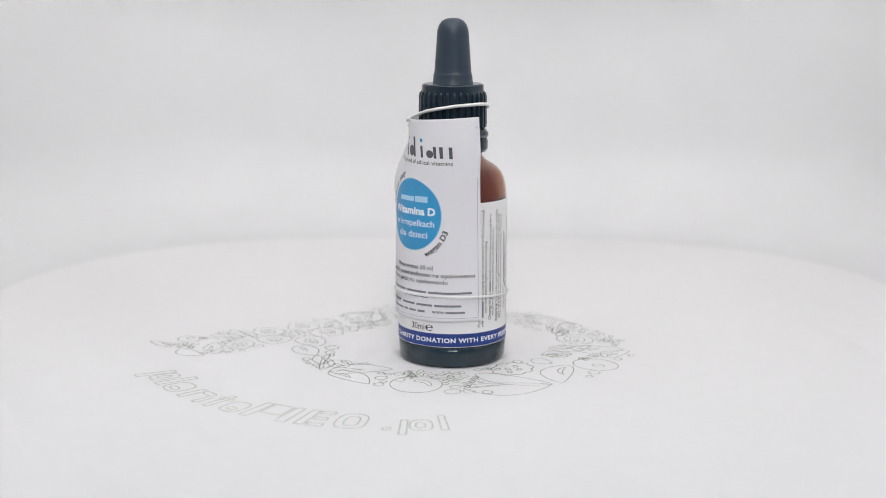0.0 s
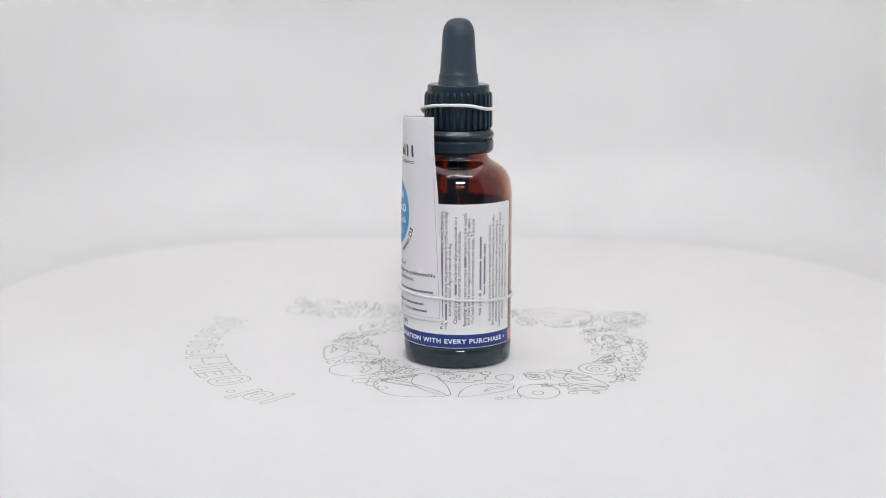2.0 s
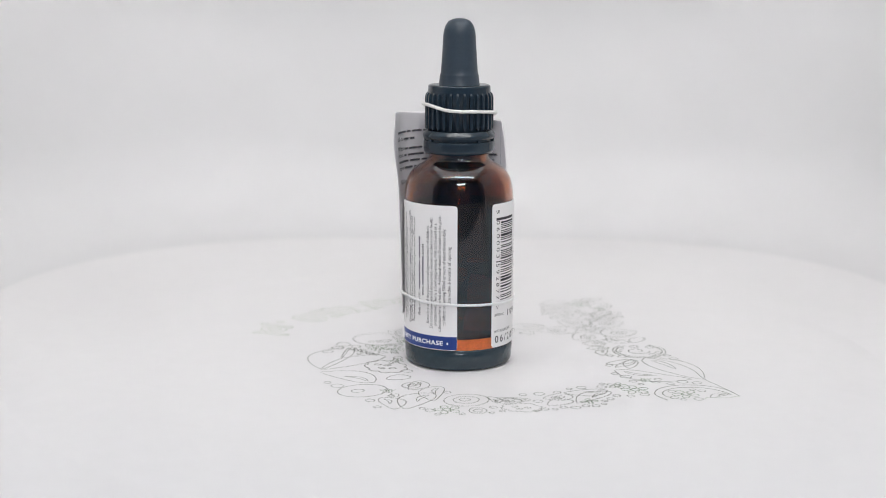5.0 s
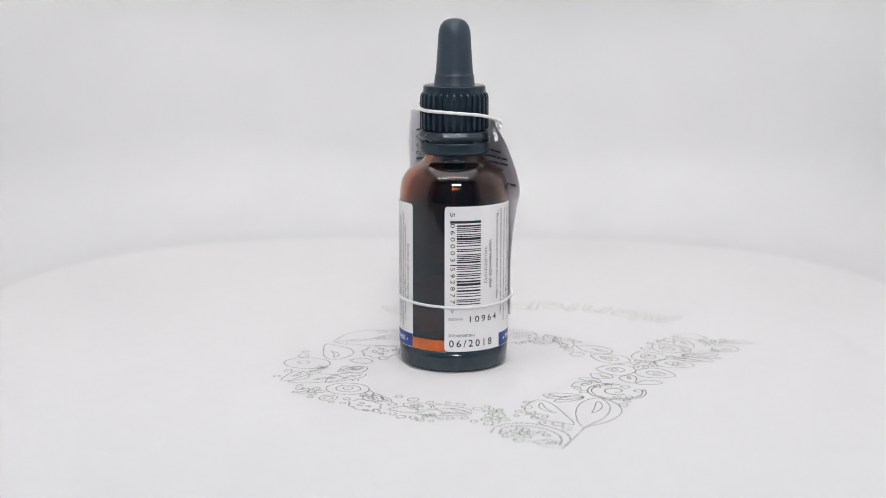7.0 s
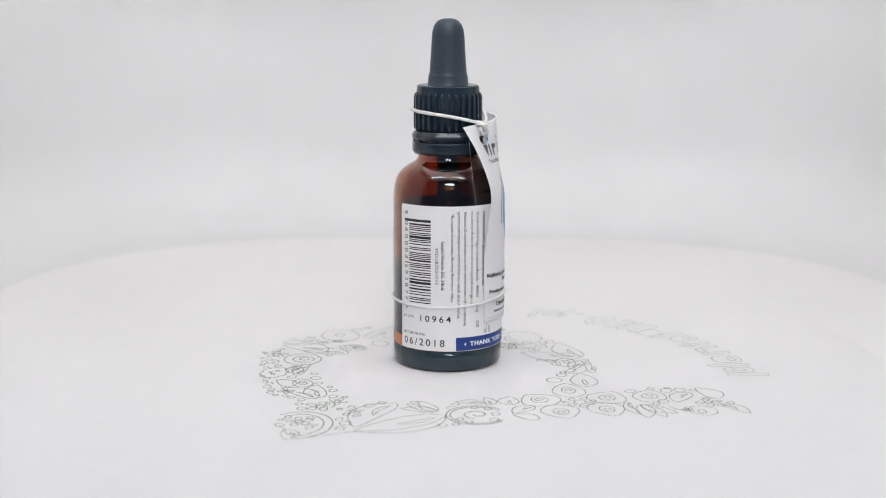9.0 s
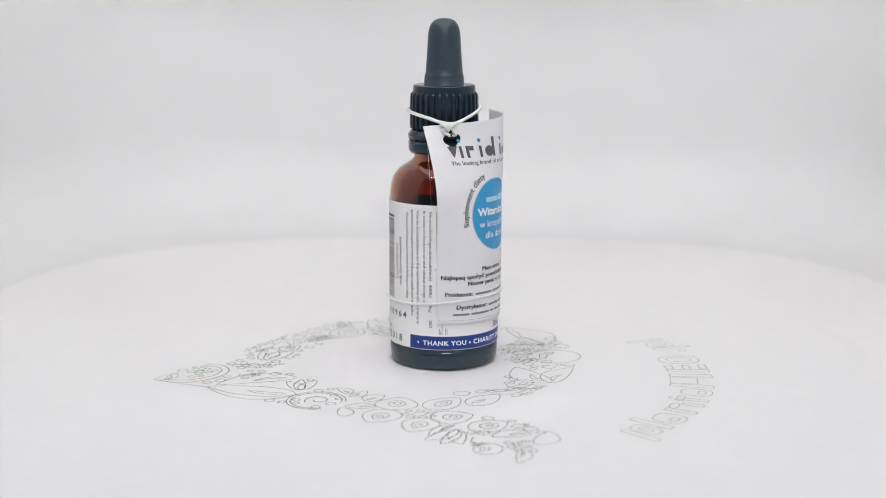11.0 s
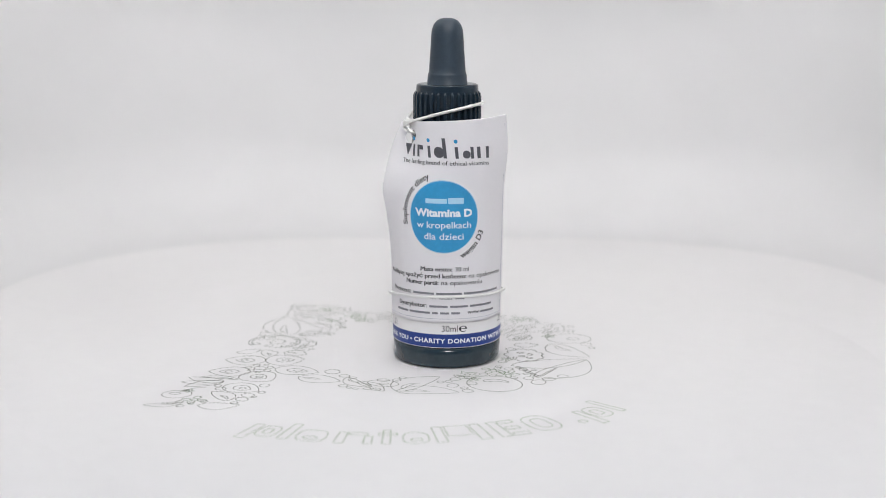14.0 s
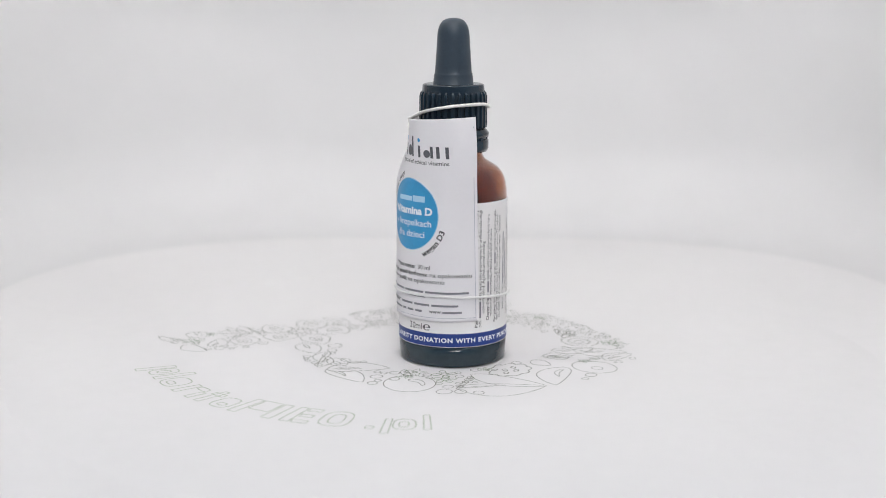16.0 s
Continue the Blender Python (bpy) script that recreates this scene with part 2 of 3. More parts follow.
def ribbon(loops, to_plan, width, name, mat, parent, label=""):
    """Printed lines: each loop is (points, closed); a thin band along it."""
    verts, faces = [], []
    for pts, closed in loops:
        p = [Vector(to_plan(x, y)) for x, y in pts]
        n, base = len(p), len(verts)
        for i in range(n):
            a = p[(i - 1) % n] if closed or i else p[0]
            b = p[(i + 1) % n] if closed or i < n - 1 else p[-1]
            d = b - a
            s = Vector((-d.y, d.x)).normalized() * width / 2
            verts += [(p[i].x + s.x, p[i].y + s.y, 0.00006), (p[i].x - s.x, p[i].y - s.y, 0.00006)]
        for i in range(n if closed else n - 1):
            j = (i + 1) % n
            faces.append((base + 2 * i, base + 2 * i + 1, base + 2 * j + 1, base + 2 * j))
    return part(name, mesh_of(name, verts, faces, mat, False), parent, label)


def plan(x, y):
    """From the drawing's own grid to the turntable."""
    u, v = (x - 300) / 300 * 1.017, -(y - 250) / 300
    return 0.06690 * u - 0.04229 * v - 0.0117, 0.04229 * u + 0.06690 * v - 0.00345


def ellipse(x, y, rx, ry, turn=0.0, n=24, lump=0.0, lumps=0):
    c, s = math.cos(radians(turn)), math.sin(radians(turn))
    out = []
    for k in range(n):
        g = 2 * math.pi * k / n
        q = 1 + lump * abs(math.sin(lumps * g / 2)) if lumps else 1 + 0.04 * math.sin(2 * g + x)
        a, b = rx * q * math.cos(g), ry * q * math.sin(g)
        out.append((x + a * c - b * s, y + a * s + b * c))
    return out, True


def leaf_loop(x0, y0, x1, y1, width, lean=0.12, n=14):
    """A leaf's outline from its stalk to its tip."""
    d = Vector((x1 - x0, y1 - y0))
    s = Vector((-d.y, d.x)).normalized()
    one, two = [], []
    for k in range(n + 1):
        t = k / n
        mid = Vector((x0, y0)) + d * t + s * lean * d.length * math.sin(math.pi * t)
        w = width / 2 * (math.sin(math.pi * t ** 0.8) ** 0.75 if 0 < t < 1 else 0)
        one.append(tuple(mid + s * w))
        two.append(tuple(mid - s * w))
    return one + two[-2:0:-1], True


def arc(x, y, r, g0, g1, n=18, grow=0.0):
    return [(x + (r + grow * k / n) * math.cos(radians(g0 + (g1 - g0) * k / n)), y + (r + grow * k / n) * math.sin(radians(g0 + (g1 - g0) * k / n))) for k in range(n + 1)], False


def build_drawing(table):
    fine, bold = 0.00022, 0.00028

    def put(name, loops, w=fine, mat=M_INK):
        ribbon(loops, plan, w, name, mat, table)

    def leaf(x0, y0, x1, y1, w, lean=0.1, vein=True):
        loops = [leaf_loop(x0, y0, x1, y1, w, lean)]
        if vein:
            mx, my = x0 + (x1 - x0) * 0.55, y0 + (y1 - y0) * 0.55
            loops.append(leaf_loop(x0 + (x1 - x0) * 0.12, y0 + (y1 - y0) * 0.12, mx, my, w * 0.16, lean * 1.4, 8))
        put("printed_leaf", loops)

    def berry(*spots):
        for x, y, r in spots:
            put("printed_berry", [ellipse(x, y, r, r * 0.92, x * 7 % 90)])

    def eye(x, y, rx, ry, turn, inner=0.42):
        d = Vector((rx * 1.18, 0))
        d.rotate(Matrix.Rotation(radians(turn), 2))
        put("printed_eye_leaf", [leaf_loop(x - d.x, y - d.y, x + d.x, y + d.y, ry * 2.25, 0.0, 18),
                                 leaf_loop(x - d.x * 0.45, y - d.y * 0.45, x + d.x * 0.5, y + d.y * 0.5, ry * inner * 2.2, 0.0, 12),
                                 ellipse(x + d.x * 0.05, y + d.y * 0.05, rx * 0.2, ry * 0.2)])

    def flower(x, y, r, petals=5, turn=0.0):
        loops = [ellipse(x, y, r * 0.28, r * 0.28, n=12)]
        for k in range(petals):
            g = radians(turn + 360 * k / petals)
            loops.append(ellipse(x + r * 0.68 * math.cos(g), y + r * 0.68 * math.sin(g), r * 0.36, r * 0.27, math.degrees(g), 14))
        put("printed_flower", loops, fine, M_GREEN)

    def star(x, y, r, turn=0.0):
        pts = []
        for k in range(10):
            g = radians(turn + 36 * k)
            q = r if k % 2 == 0 else r * 0.45
            pts.append((x + q * math.cos(g), y + q * math.sin(g)))
        put("printed_star", [(pts, True), ellipse(x, y, r * 0.2, r * 0.2, n=10)], bold, M_GREEN)

    def tulip(x, y, r, turn):
        loops = []
        for k, w in ((-38, 0.62), (0, 0.5), (38, 0.62)):
            g = radians(turn + k)
            loops.append(leaf_loop(x - r * 0.55 * math.cos(radians(turn)), y - r * 0.55 * math.sin(radians(turn)), x + r * math.cos(g), y + r * math.sin(g), r * w, 0.05 * (1 if k < 0 else -1)))
        put("printed_tulip", loops)

    # the stem's head
    put("printed_curl", [(smooth_path([(78, 50), (83, 75), (100, 94), (128, 101), (152, 92), (163, 72), (157, 50)], 6), False),
                         (smooth_path([(84, 56), (92, 74), (106, 87), (128, 92), (147, 85), (155, 71), (150, 54)], 6), False)], bold)
    put("printed_edge", [(smooth_path([(78, 50), (84, 85), (91, 120), (90, 158), (103, 195), (125, 217)], 6), False)])
    put("printed_edge", [(smooth_path([(78, 50), (96, 47), (112, 52), (118, 46)], 6), False)], fine, M_INK_SOFT)
    leaf(86, 62, 110, 50, 11)
    flower(131, 68, 14)
    berry((124, 48, 5), (147, 58, 4), (110, 76, 4), (142, 80, 4), (118, 82, 3), (140, 50, 3))
    berry((104, 106, 5), (118, 113, 6), (133, 108, 4), (147, 117, 4), (165, 112, 3), (170, 125, 4), (141, 127, 4))
    star(156, 127, 9, 10)
    flower(178, 93, 15, 5, 20)
    flower(192, 112, 11, 5, 40)
    berry((174, 74, 5), (190, 72, 4), (210, 110, 5), (206, 122, 3))
    leaf(126, 216, 92, 118, 46, -0.06)
    leaf(176, 172, 104, 120, 36, 0.12)
    tulip(152, 200, 26, -40)
    berry((172, 144, 6), (180, 158, 4), (94, 207, 5), (97, 221, 4), (150, 226, 5), (162, 233, 4), (176, 192, 4))
    # the spiral
    put("printed_spiral", [arc(122, 247, 31, 130, 420, 26), arc(122, 247, 27, 130, 430, 26), arc(124, 248, 15, 200, 620, 30, -11)], bold)
    berry((104, 262, 5), (122, 267, 5), (140, 263, 4), (147, 250, 4), (102, 236, 4), (112, 228, 4))
    leaf(160, 262, 170, 235, 14)
    leaf(152, 268, 180, 268, 13)
    leaf(97, 306, 118, 284, 17, 0.1, False)
    leaf(140, 312, 122, 285, 19)
    leaf(150, 290, 178, 294, 22, -0.08)
    # the eye-shaped leaves
    eye(119, 335, 20, 18, 175)
    eye(162, 323, 19, 20, -25)
    eye(119, 384, 20, 17, 170)
    eye(158, 396, 19, 19, 35)
    eye(190, 362, 22, 16, 5)
    berry((147, 363, 7), (133, 362, 4), (139, 352, 4), (140, 373, 4), (157, 357, 4), (158, 370, 4), (149, 348, 3), (150, 378, 3))
    # the stem's foot
    tulip(112, 428, 30, 165)
    leaf(140, 412, 96, 412, 10)
    eye(156, 442, 19, 16, 20, 0.5)
    berry((172, 466, 7), (171, 481, 7), (176, 427, 6), (182, 452, 4), (135, 450, 6), (128, 440, 4), (168, 495, 4), (180, 470, 3))
    put("printed_cherry", [ellipse(98, 480, 16, 14), ellipse(95, 478, 6, 4), (smooth_path([(100, 467), (106, 455), (118, 450)], 5), False)])
    star(104, 465, 8)
    leaf(160, 488, 130, 462, 22)
    leaf(135, 512, 176, 500, 24, 0.1, False)
    flower(124, 495, 13, 4)
    berry((136, 498, 4), (112, 505, 4), (118, 518, 4), (126, 508, 3))
    leaf(116, 507, 80, 524, 15, -0.1)
    # along the bowl's underside
    leaf(200, 386, 250, 392, 30, 0.0)
    berry((230, 357, 9), (248, 370, 6), (259, 375, 4), (258, 408, 5), (266, 413, 3), (274, 415, 3))
    leaf(252, 376, 287, 405, 18, 0.12)
    leaf(268, 388, 306, 418, 16, -0.1)
    put("printed_fruit", [ellipse(297, 388, 17, 12, 10), ellipse(294, 376, 7, 5), ellipse(300, 390, 7, 3)])
    berry((308, 372, 5), (312, 362, 4), (296, 412, 5), (286, 412, 4))
    leaf(318, 413, 350, 348, 36, -0.12)
    leaf(318, 413, 384, 402, 30, -0.1)
    berry((372, 378, 7), (369, 353, 6), (392, 394, 6), (386, 384, 4), (364, 364, 4), (356, 368, 4))
    star(378, 332, 15, 15)
    leaf(364, 338, 392, 344, 10, 0.1)
    star(388, 348, 9, 40)
    # the large fruit at the bowl's corner
    put("printed_fruit", [ellipse(414, 360, 32, 28, 15, 36), (smooth_path([(400, 350), (410, 343), (424, 346), (427, 352), (415, 350), (404, 355)], 5, True), True)])
    berry((459, 343, 9), (468, 328, 7), (481, 313, 6), (446, 330, 6), (390, 365, 6), (450, 318, 4))
    # the bowl's outer side
    put("printed_big_leaf", [leaf_loop(455, 326, 497, 238, 46, 0.1, 18), leaf_loop(455, 326, 470, 278, 3, 0.0, 6)])
    put("printed_big_leaf", [leaf_loop(418, 283, 497, 236, 34, 0.06, 18)])
    for k in range(7):
        berry((452 - 4 * k, 318 - 5 * k, 3.2 - 0.15 * k))
    berry((440, 304, 4), (434, 296, 5), (446, 296, 3), (428, 290, 4), (440, 314, 3))
    flower(402, 308, 14, 4, 20)
    flower(420, 318, 13, 5)
    berry((418, 298, 5), (405, 292, 4), (395, 326, 5), (430, 332, 4), (406, 330, 4))
    put("printed_raspberry", [ellipse(424, 235, 24, 19, 70, 48, 0.22, 9), ellipse(418, 226, 4, 2.5, 20), ellipse(430, 230, 4, 2.5, 60), ellipse(422, 240, 4, 2.5), ellipse(432, 245, 4, 2.5, 30), ellipse(416, 250, 4, 2.5, 80)], bold)
    star(408, 258, 9)
    leaf(446, 174, 499, 226, 36, 0.12)
    berry((487, 168, 7), (496, 183, 4), (404, 212, 6), (405, 270, 5))
    leaf(404, 190, 432, 184, 20, 0.05, False)
    put("printed_fruit", [ellipse(463, 145, 28, 22, -10, 32), ellipse(468, 145, 7, 6), (smooth_path([(440, 136), (434, 128), (440, 122)], 4), False)])
    star(437, 140, 9, 25)
    leaf(396, 170, 414, 138, 22, -0.12)
    eye(408, 156, 11, 9, 120)
    leaf(380, 146, 396, 94, 26, 0.12)
    leaf(392, 122, 430, 72, 34, 0.1)
    leaf(438, 118, 428, 126, 10)
    leaf(446, 116, 440, 72, 26, -0.14)
    berry((456, 84, 4), (460, 108, 5), (376, 122, 4))
    # the bowl's top
    put("printed_eye", [ellipse(362, 90, 24, 21, 10, 32), ellipse(362, 91, 14, 12, 10), ellipse(363, 92, 6, 5, 0, 14)])
    flower(388, 61, 14, 5, 10)
    berry((358, 52, 10), (358, 52, 5), (405, 62, 5), (412, 70, 3), (340, 60, 4), (400, 48, 3), (376, 44, 3), (346, 42, 3), (334, 46, 3))
    put("printed_raspberry", [ellipse(312, 54, 18, 13, 20, 40, 0.22, 8), ellipse(306, 52, 3, 2), ellipse(315, 50, 3, 2), ellipse(318, 58, 3, 2)])
    leaf(332, 74, 338, 98, 12, 0.15)
    leaf(296, 78, 330, 94, 14, -0.1)
    eye(320, 78, 12, 9, 10)
    berry((300, 40, 3), (290, 44, 4), (280, 42, 3), (270, 46, 4), (258, 43, 5), (246, 47, 4), (236, 45, 4), (226, 50, 3), (290, 72, 5), (282, 98, 6), (300, 98, 4))
    leaf(254, 68, 284, 56, 20, 0.1, False)
    eye(266, 82, 14, 10, -5)
    leaf(206, 92, 252, 58, 24, 0.1)
    leaf(208, 96, 256, 96, 24, -0.08)
    berry((214, 66, 4), (222, 60, 3), (204, 76, 4), (262, 100, 4), (232, 112, 5), (246, 110, 3))
    flower(238, 62, 9, 4)

    # the outlined characters of the printed web address, as plain outlined blocks on an arc
    CX, CY, R = -15.0, -10.0, 87.0

    def bend(g, k):
        a = radians(g)
        return (CX + (R - k) * math.cos(a)) * MM, (CY + (R - k) * math.sin(a)) * MM

    def box(g0, g1, k0, k1):
        pts = []
        for a, b, c, d in ((g0, k0, g1, k0), (g1, k0, g1, k1), (g1, k1, g0, k1), (g0, k1, g0, k0)):
            pts += [(a + (c - a) * t / 6, b + (d - b) * t / 6) for t in range(6)]
        return pts, True

    def oval(g0, g1, k0, k1):
        """A rounded block in the same grid."""
        pts = []
        for i in range(28):
            c, d = math.cos(2 * math.pi * i / 28), math.sin(2 * math.pi * i / 28)
            pts.append(((g0 + g1) / 2 + (g1 - g0) / 2 * math.copysign(abs(c) ** 0.7, c), (k0 + k1) / 2 + (k1 - k0) / 2 * math.copysign(abs(d) ** 0.7, d)))
        return pts, True

    def sign(*loops):
        ribbon(loops, bend, 0.00033, "printed_character_block", M_INK_SOFT, table)

    sign(box(-69.5, -67.9, -3.2, 8.8), oval(-67.4, -63.6, 0, 8.8), oval(-66.3, -64.8, 2.3, 6.5))
    sign(box(-62.6, -60.9, 0, 12.4))
    sign(oval(-59.8, -54.4, 0, 8.8), oval(-58.4, -55.9, 1.8, 4.0))
    sign(box(-52.6, -51.0, 0, 8.8), oval(-50.6, -47.2, 6.4, 8.8), box(-47.6, -46.2, 0, 6.0))
    sign(box(-44.4, -43.0, 0, 11.0), box(-45.2, -41.8, 6.8, 8.8))
    sign(oval(-40.8, -36.2, 0, 8.8), oval(-39.4, -37.4, 1.8, 4.0))
    sign(box(-35.0, -33.2, 0, 12.4), box(-32.6, -28.0, 4.6, 12.4), box(-27.4, -25.4, 0, 12.4))
    sign(box(-23.6, -21.8, 0, 12.4), box(-21.3, -18.3, 0, 2.2), box(-21.3, -18.6, 5.1, 7.2), box(-21.3, -18.3, 10.2, 12.4))
    sign(oval(-16.8, -10.9, 0, 12.4), oval(-15.2, -12.4, 2.3, 10.0))
    sign(oval(-7.6, -6.1, 0, 2.2))
    sign(box(-4.6, -3.3, -3.4, 8.8), oval(-2.9, 1.3, 0, 8.8), oval(-1.8, 0.0, 2.2, 6.6))
    sign(box(2.7, 4.0, 0, 12.4))


# ---- the dropper bottle ----
def build_bottle():
    bottle = thing("dropper_bottle", "brown glass dropper bottle with dark screw cap and white wraparound label", "bottle")
    outer = [(16.45, 49.34), (16.45, 49.40), (16.45, 49.8), (16.43, 50.6), (16.3, 52.6), (16.0, 54.6), (15.45, 56.4), (14.6, 57.9), (13.5, 59.1), (12.1, 60.1),
             (10.7, 60.9), (9.7, 61.6), (9.1, 62.4), (8.85, 63.3), (8.8, 64.8), (8.8, 70.0), (8.7, 72.0)]
    inner = [(6.4, 72.0), (6.4, 63.0), (6.9, 61.2), (8.2, 59.9), (10.2, 58.7), (11.9, 57.2), (13.2, 55.0), (13.9, 52.4), (14.2, 49.8), (14.2, 49.40), (14.2, 49.34)]
    part("glass_body", lathe("glass_body", [(14.25, 9.98), (14.25, 9.92), (16.45, 9.92), (16.45, 9.98), (16.45, 30), (16.45, 49.26), (16.45, 49.32), (14.2, 49.32), (14.2, 49.26), (14.25, 30)], M_GLASS, 128, True), bottle, "translucent dark amber glass")
    part("shoulder", lathe("shoulder", outer + inner, M_SHOULDER, 128, True), bottle, "round orange-brown glass shoulder and neck, tinted lighter for the glow inside")
    # ring added to carry the orange glow seen through the heel
    part("heel_glow_ring", lathe("heel_glow_ring", [(14.2, 6.60), (14.2, 6.54), (16.43, 6.54), (16.43, 6.60), (16.45, 9.82), (16.45, 9.88), (14.25, 9.88), (14.25, 9.82)], M_HEEL_GLOW, 128, True), bottle, "glass ring above the foot with refracted light painted in orange")
    part("foot", lathe("foot", [(0.0, 0.9), (9.0, 0.7), (12.6, 0.0), (15.0, 0.02), (15.7, 0.28), (16.1, 0.85), (16.25, 1.6), (16.3, 3.0), (16.4, 3.9), (16.43, 6.5), (14.3, 6.5), (14.1, 5.4), (0.0, 5.3)], M_FOOT, 128), bottle, "thick glass foot with shade and reflections painted in dark blue")
    # added disc that only holds this glow
    part("floor_glow_disc", lathe("floor_glow_disc", [(0.0, 5.5), (13.6, 5.5), (13.6, 5.9), (0.0, 6.0)], M_FLOOR_GLOW, 96), bottle, "added orange disc for the glow on the inner floor")
    part("oil", lathe("oil", [(0.0, 6.25), (9.0, 6.15), (13.85, 6.35), (14.25, 7.2), (14.3, 10), (14.3, 33.0), (13.9, 32.6), (5.0, 32.5), (0.0, 32.5)], M_OIL, 96), bottle, "pale golden liquid")
    part("pipette", lathe("pipette", [(0.0, 8.0), (0.9, 8.0), (1.4, 12), (3.2, 20), (3.3, 71), (2.5, 71), (2.4, 20.5), (0.8, 12.5), (0.0, 12.4)], M_CLEAR, 32), bottle, "clear glass dropper tube")
    part("bulb", lathe("bulb", [(6.3, 83.2), *rounded([(6.12, 83.4), (5.78, 86.9), (5.52, 87.5)], 4, 0.3), (5.42, 89), (5.08, 94), (4.80, 98.6), (4.62, 100.0), (4.12, 101.5), (3.2, 102.7), (2.0, 103.3), (0.9, 103.5), (0.0, 103.52)], M_RUBBER, 96), bottle, "charcoal rubber squeeze bulb")
    cap = part("cap", lathe("cap", [(9.0, 70.6), *rounded([(9.45, 70.6), (9.42, 82.0), (9.36, 82.3), (9.25, 83.8), (8.6, 84.1), (6.0, 84.0)], 4, 0.25)], M_CAP, 128), bottle, "dark ribbed plastic screw cap")
    rib_v, rib_f = [], []
    for k, (z, w, o) in enumerate(((71.1, 0.20, 0.76), (72.0, 0.60, 0.90), (75.0, 0.60, 0.88), (80.4, 0.56, 0.84), (81.3, 0.46, 0.62), (81.9, 0.22, 0.10))):
        rib_v += [((9.38 + o * q) * MM, w * s * MM, z * MM) for s, q in ((-1.0, 0.0), (-0.92, 0.82), (-0.66, 1.0), (0.66, 1.0), (0.92, 0.82), (1.0, 0.0))]
    for k in range(5):
        rib_f += [(6 * k + i, 6 * k + i + 1, 6 * k + i + 7, 6 * k + i + 6) for i in range(5)]
    rib = mesh_of("rib", rib_v, rib_f + [(5, 4, 3, 2, 1, 0)], M_CAP, False)
    for k in range(30):
        part("rib", rib, cap).rotation_euler = (0, 0, radians(12 * k))
    part("flange", lathe("flange", [(9.3, 68.3), *rounded([(10.72, 68.3), (10.84, 69.35), (9.85, 70.65), (9.3, 70.75)], 4, 0.14)], M_CAP, 96), bottle)
    part("tamper_ring", lathe("tamper_ring", [(9.0, 63.8), *rounded([(10.15, 63.85), (10.66, 64.6), (10.70, 67.2), (10.3, 67.65), (9.2, 67.65)], 4, 0.4)], M_CAP, 96), bottle)
    part("seal_gap", lathe("seal_gap", [(9.9, 67.5), (9.9, 68.5)], M_CAP, 64), bottle)
    bridge = slab("bridge", 0.0097, 0.01055, -0.0006, 0.0006, 0.0675, 0.0685, M_CAP)
    for k in range(8):
        part("bridge", bridge, bottle).rotation_euler = (0, 0, radians(45 * k + 11))
    build_label(bottle)
    return bottle


LABEL_R = 16.58


def on_bottle(name, pair, mat, parent, lift=0.05, label=""):
    """Flat (degrees round the bottle, mm up) to the label's surface."""
    v, f = pair
    r = (LABEL_R + lift) * MM
    return part(name, mesh_of(name, [(r * math.cos(radians(a)), r * math.sin(radians(a)), z * MM) for a, z in v], f, mat, False), parent, label)


def band_strip(a0, a1, z0, z1, corner=1.0):
    """A strip round the bottle with slightly rounded ends, as (degrees, mm)."""
    n = int(abs(a1 - a0) / 2.5) + 2
    v = []
    deg = corner / (LABEL_R * math.pi / 180)
    xs = [a0, a0 + deg * 0.3, a0 + deg] + [a0 + deg + (a1 - a0 - 2 * deg) * k / n for k in range(1, n)] + [a1 - deg, a1 - deg * 0.3, a1]
    for x in xs:
        t = min(1.0, min(x - a0, a1 - x) / deg) if corner else 1.0
        c = corner * (1 - math.sqrt(max(0.0, 1 - (1 - t) ** 2)))
        v += [(x, z0 + c), (x, z1 - c)]
    return v, [(2 * k, 2 * k + 2, 2 * k + 3, 2 * k + 1) for k in range(len(xs) - 1)]


MMDEG = 180 / (math.pi * LABEL_R)     # degrees for a millimetre round the label


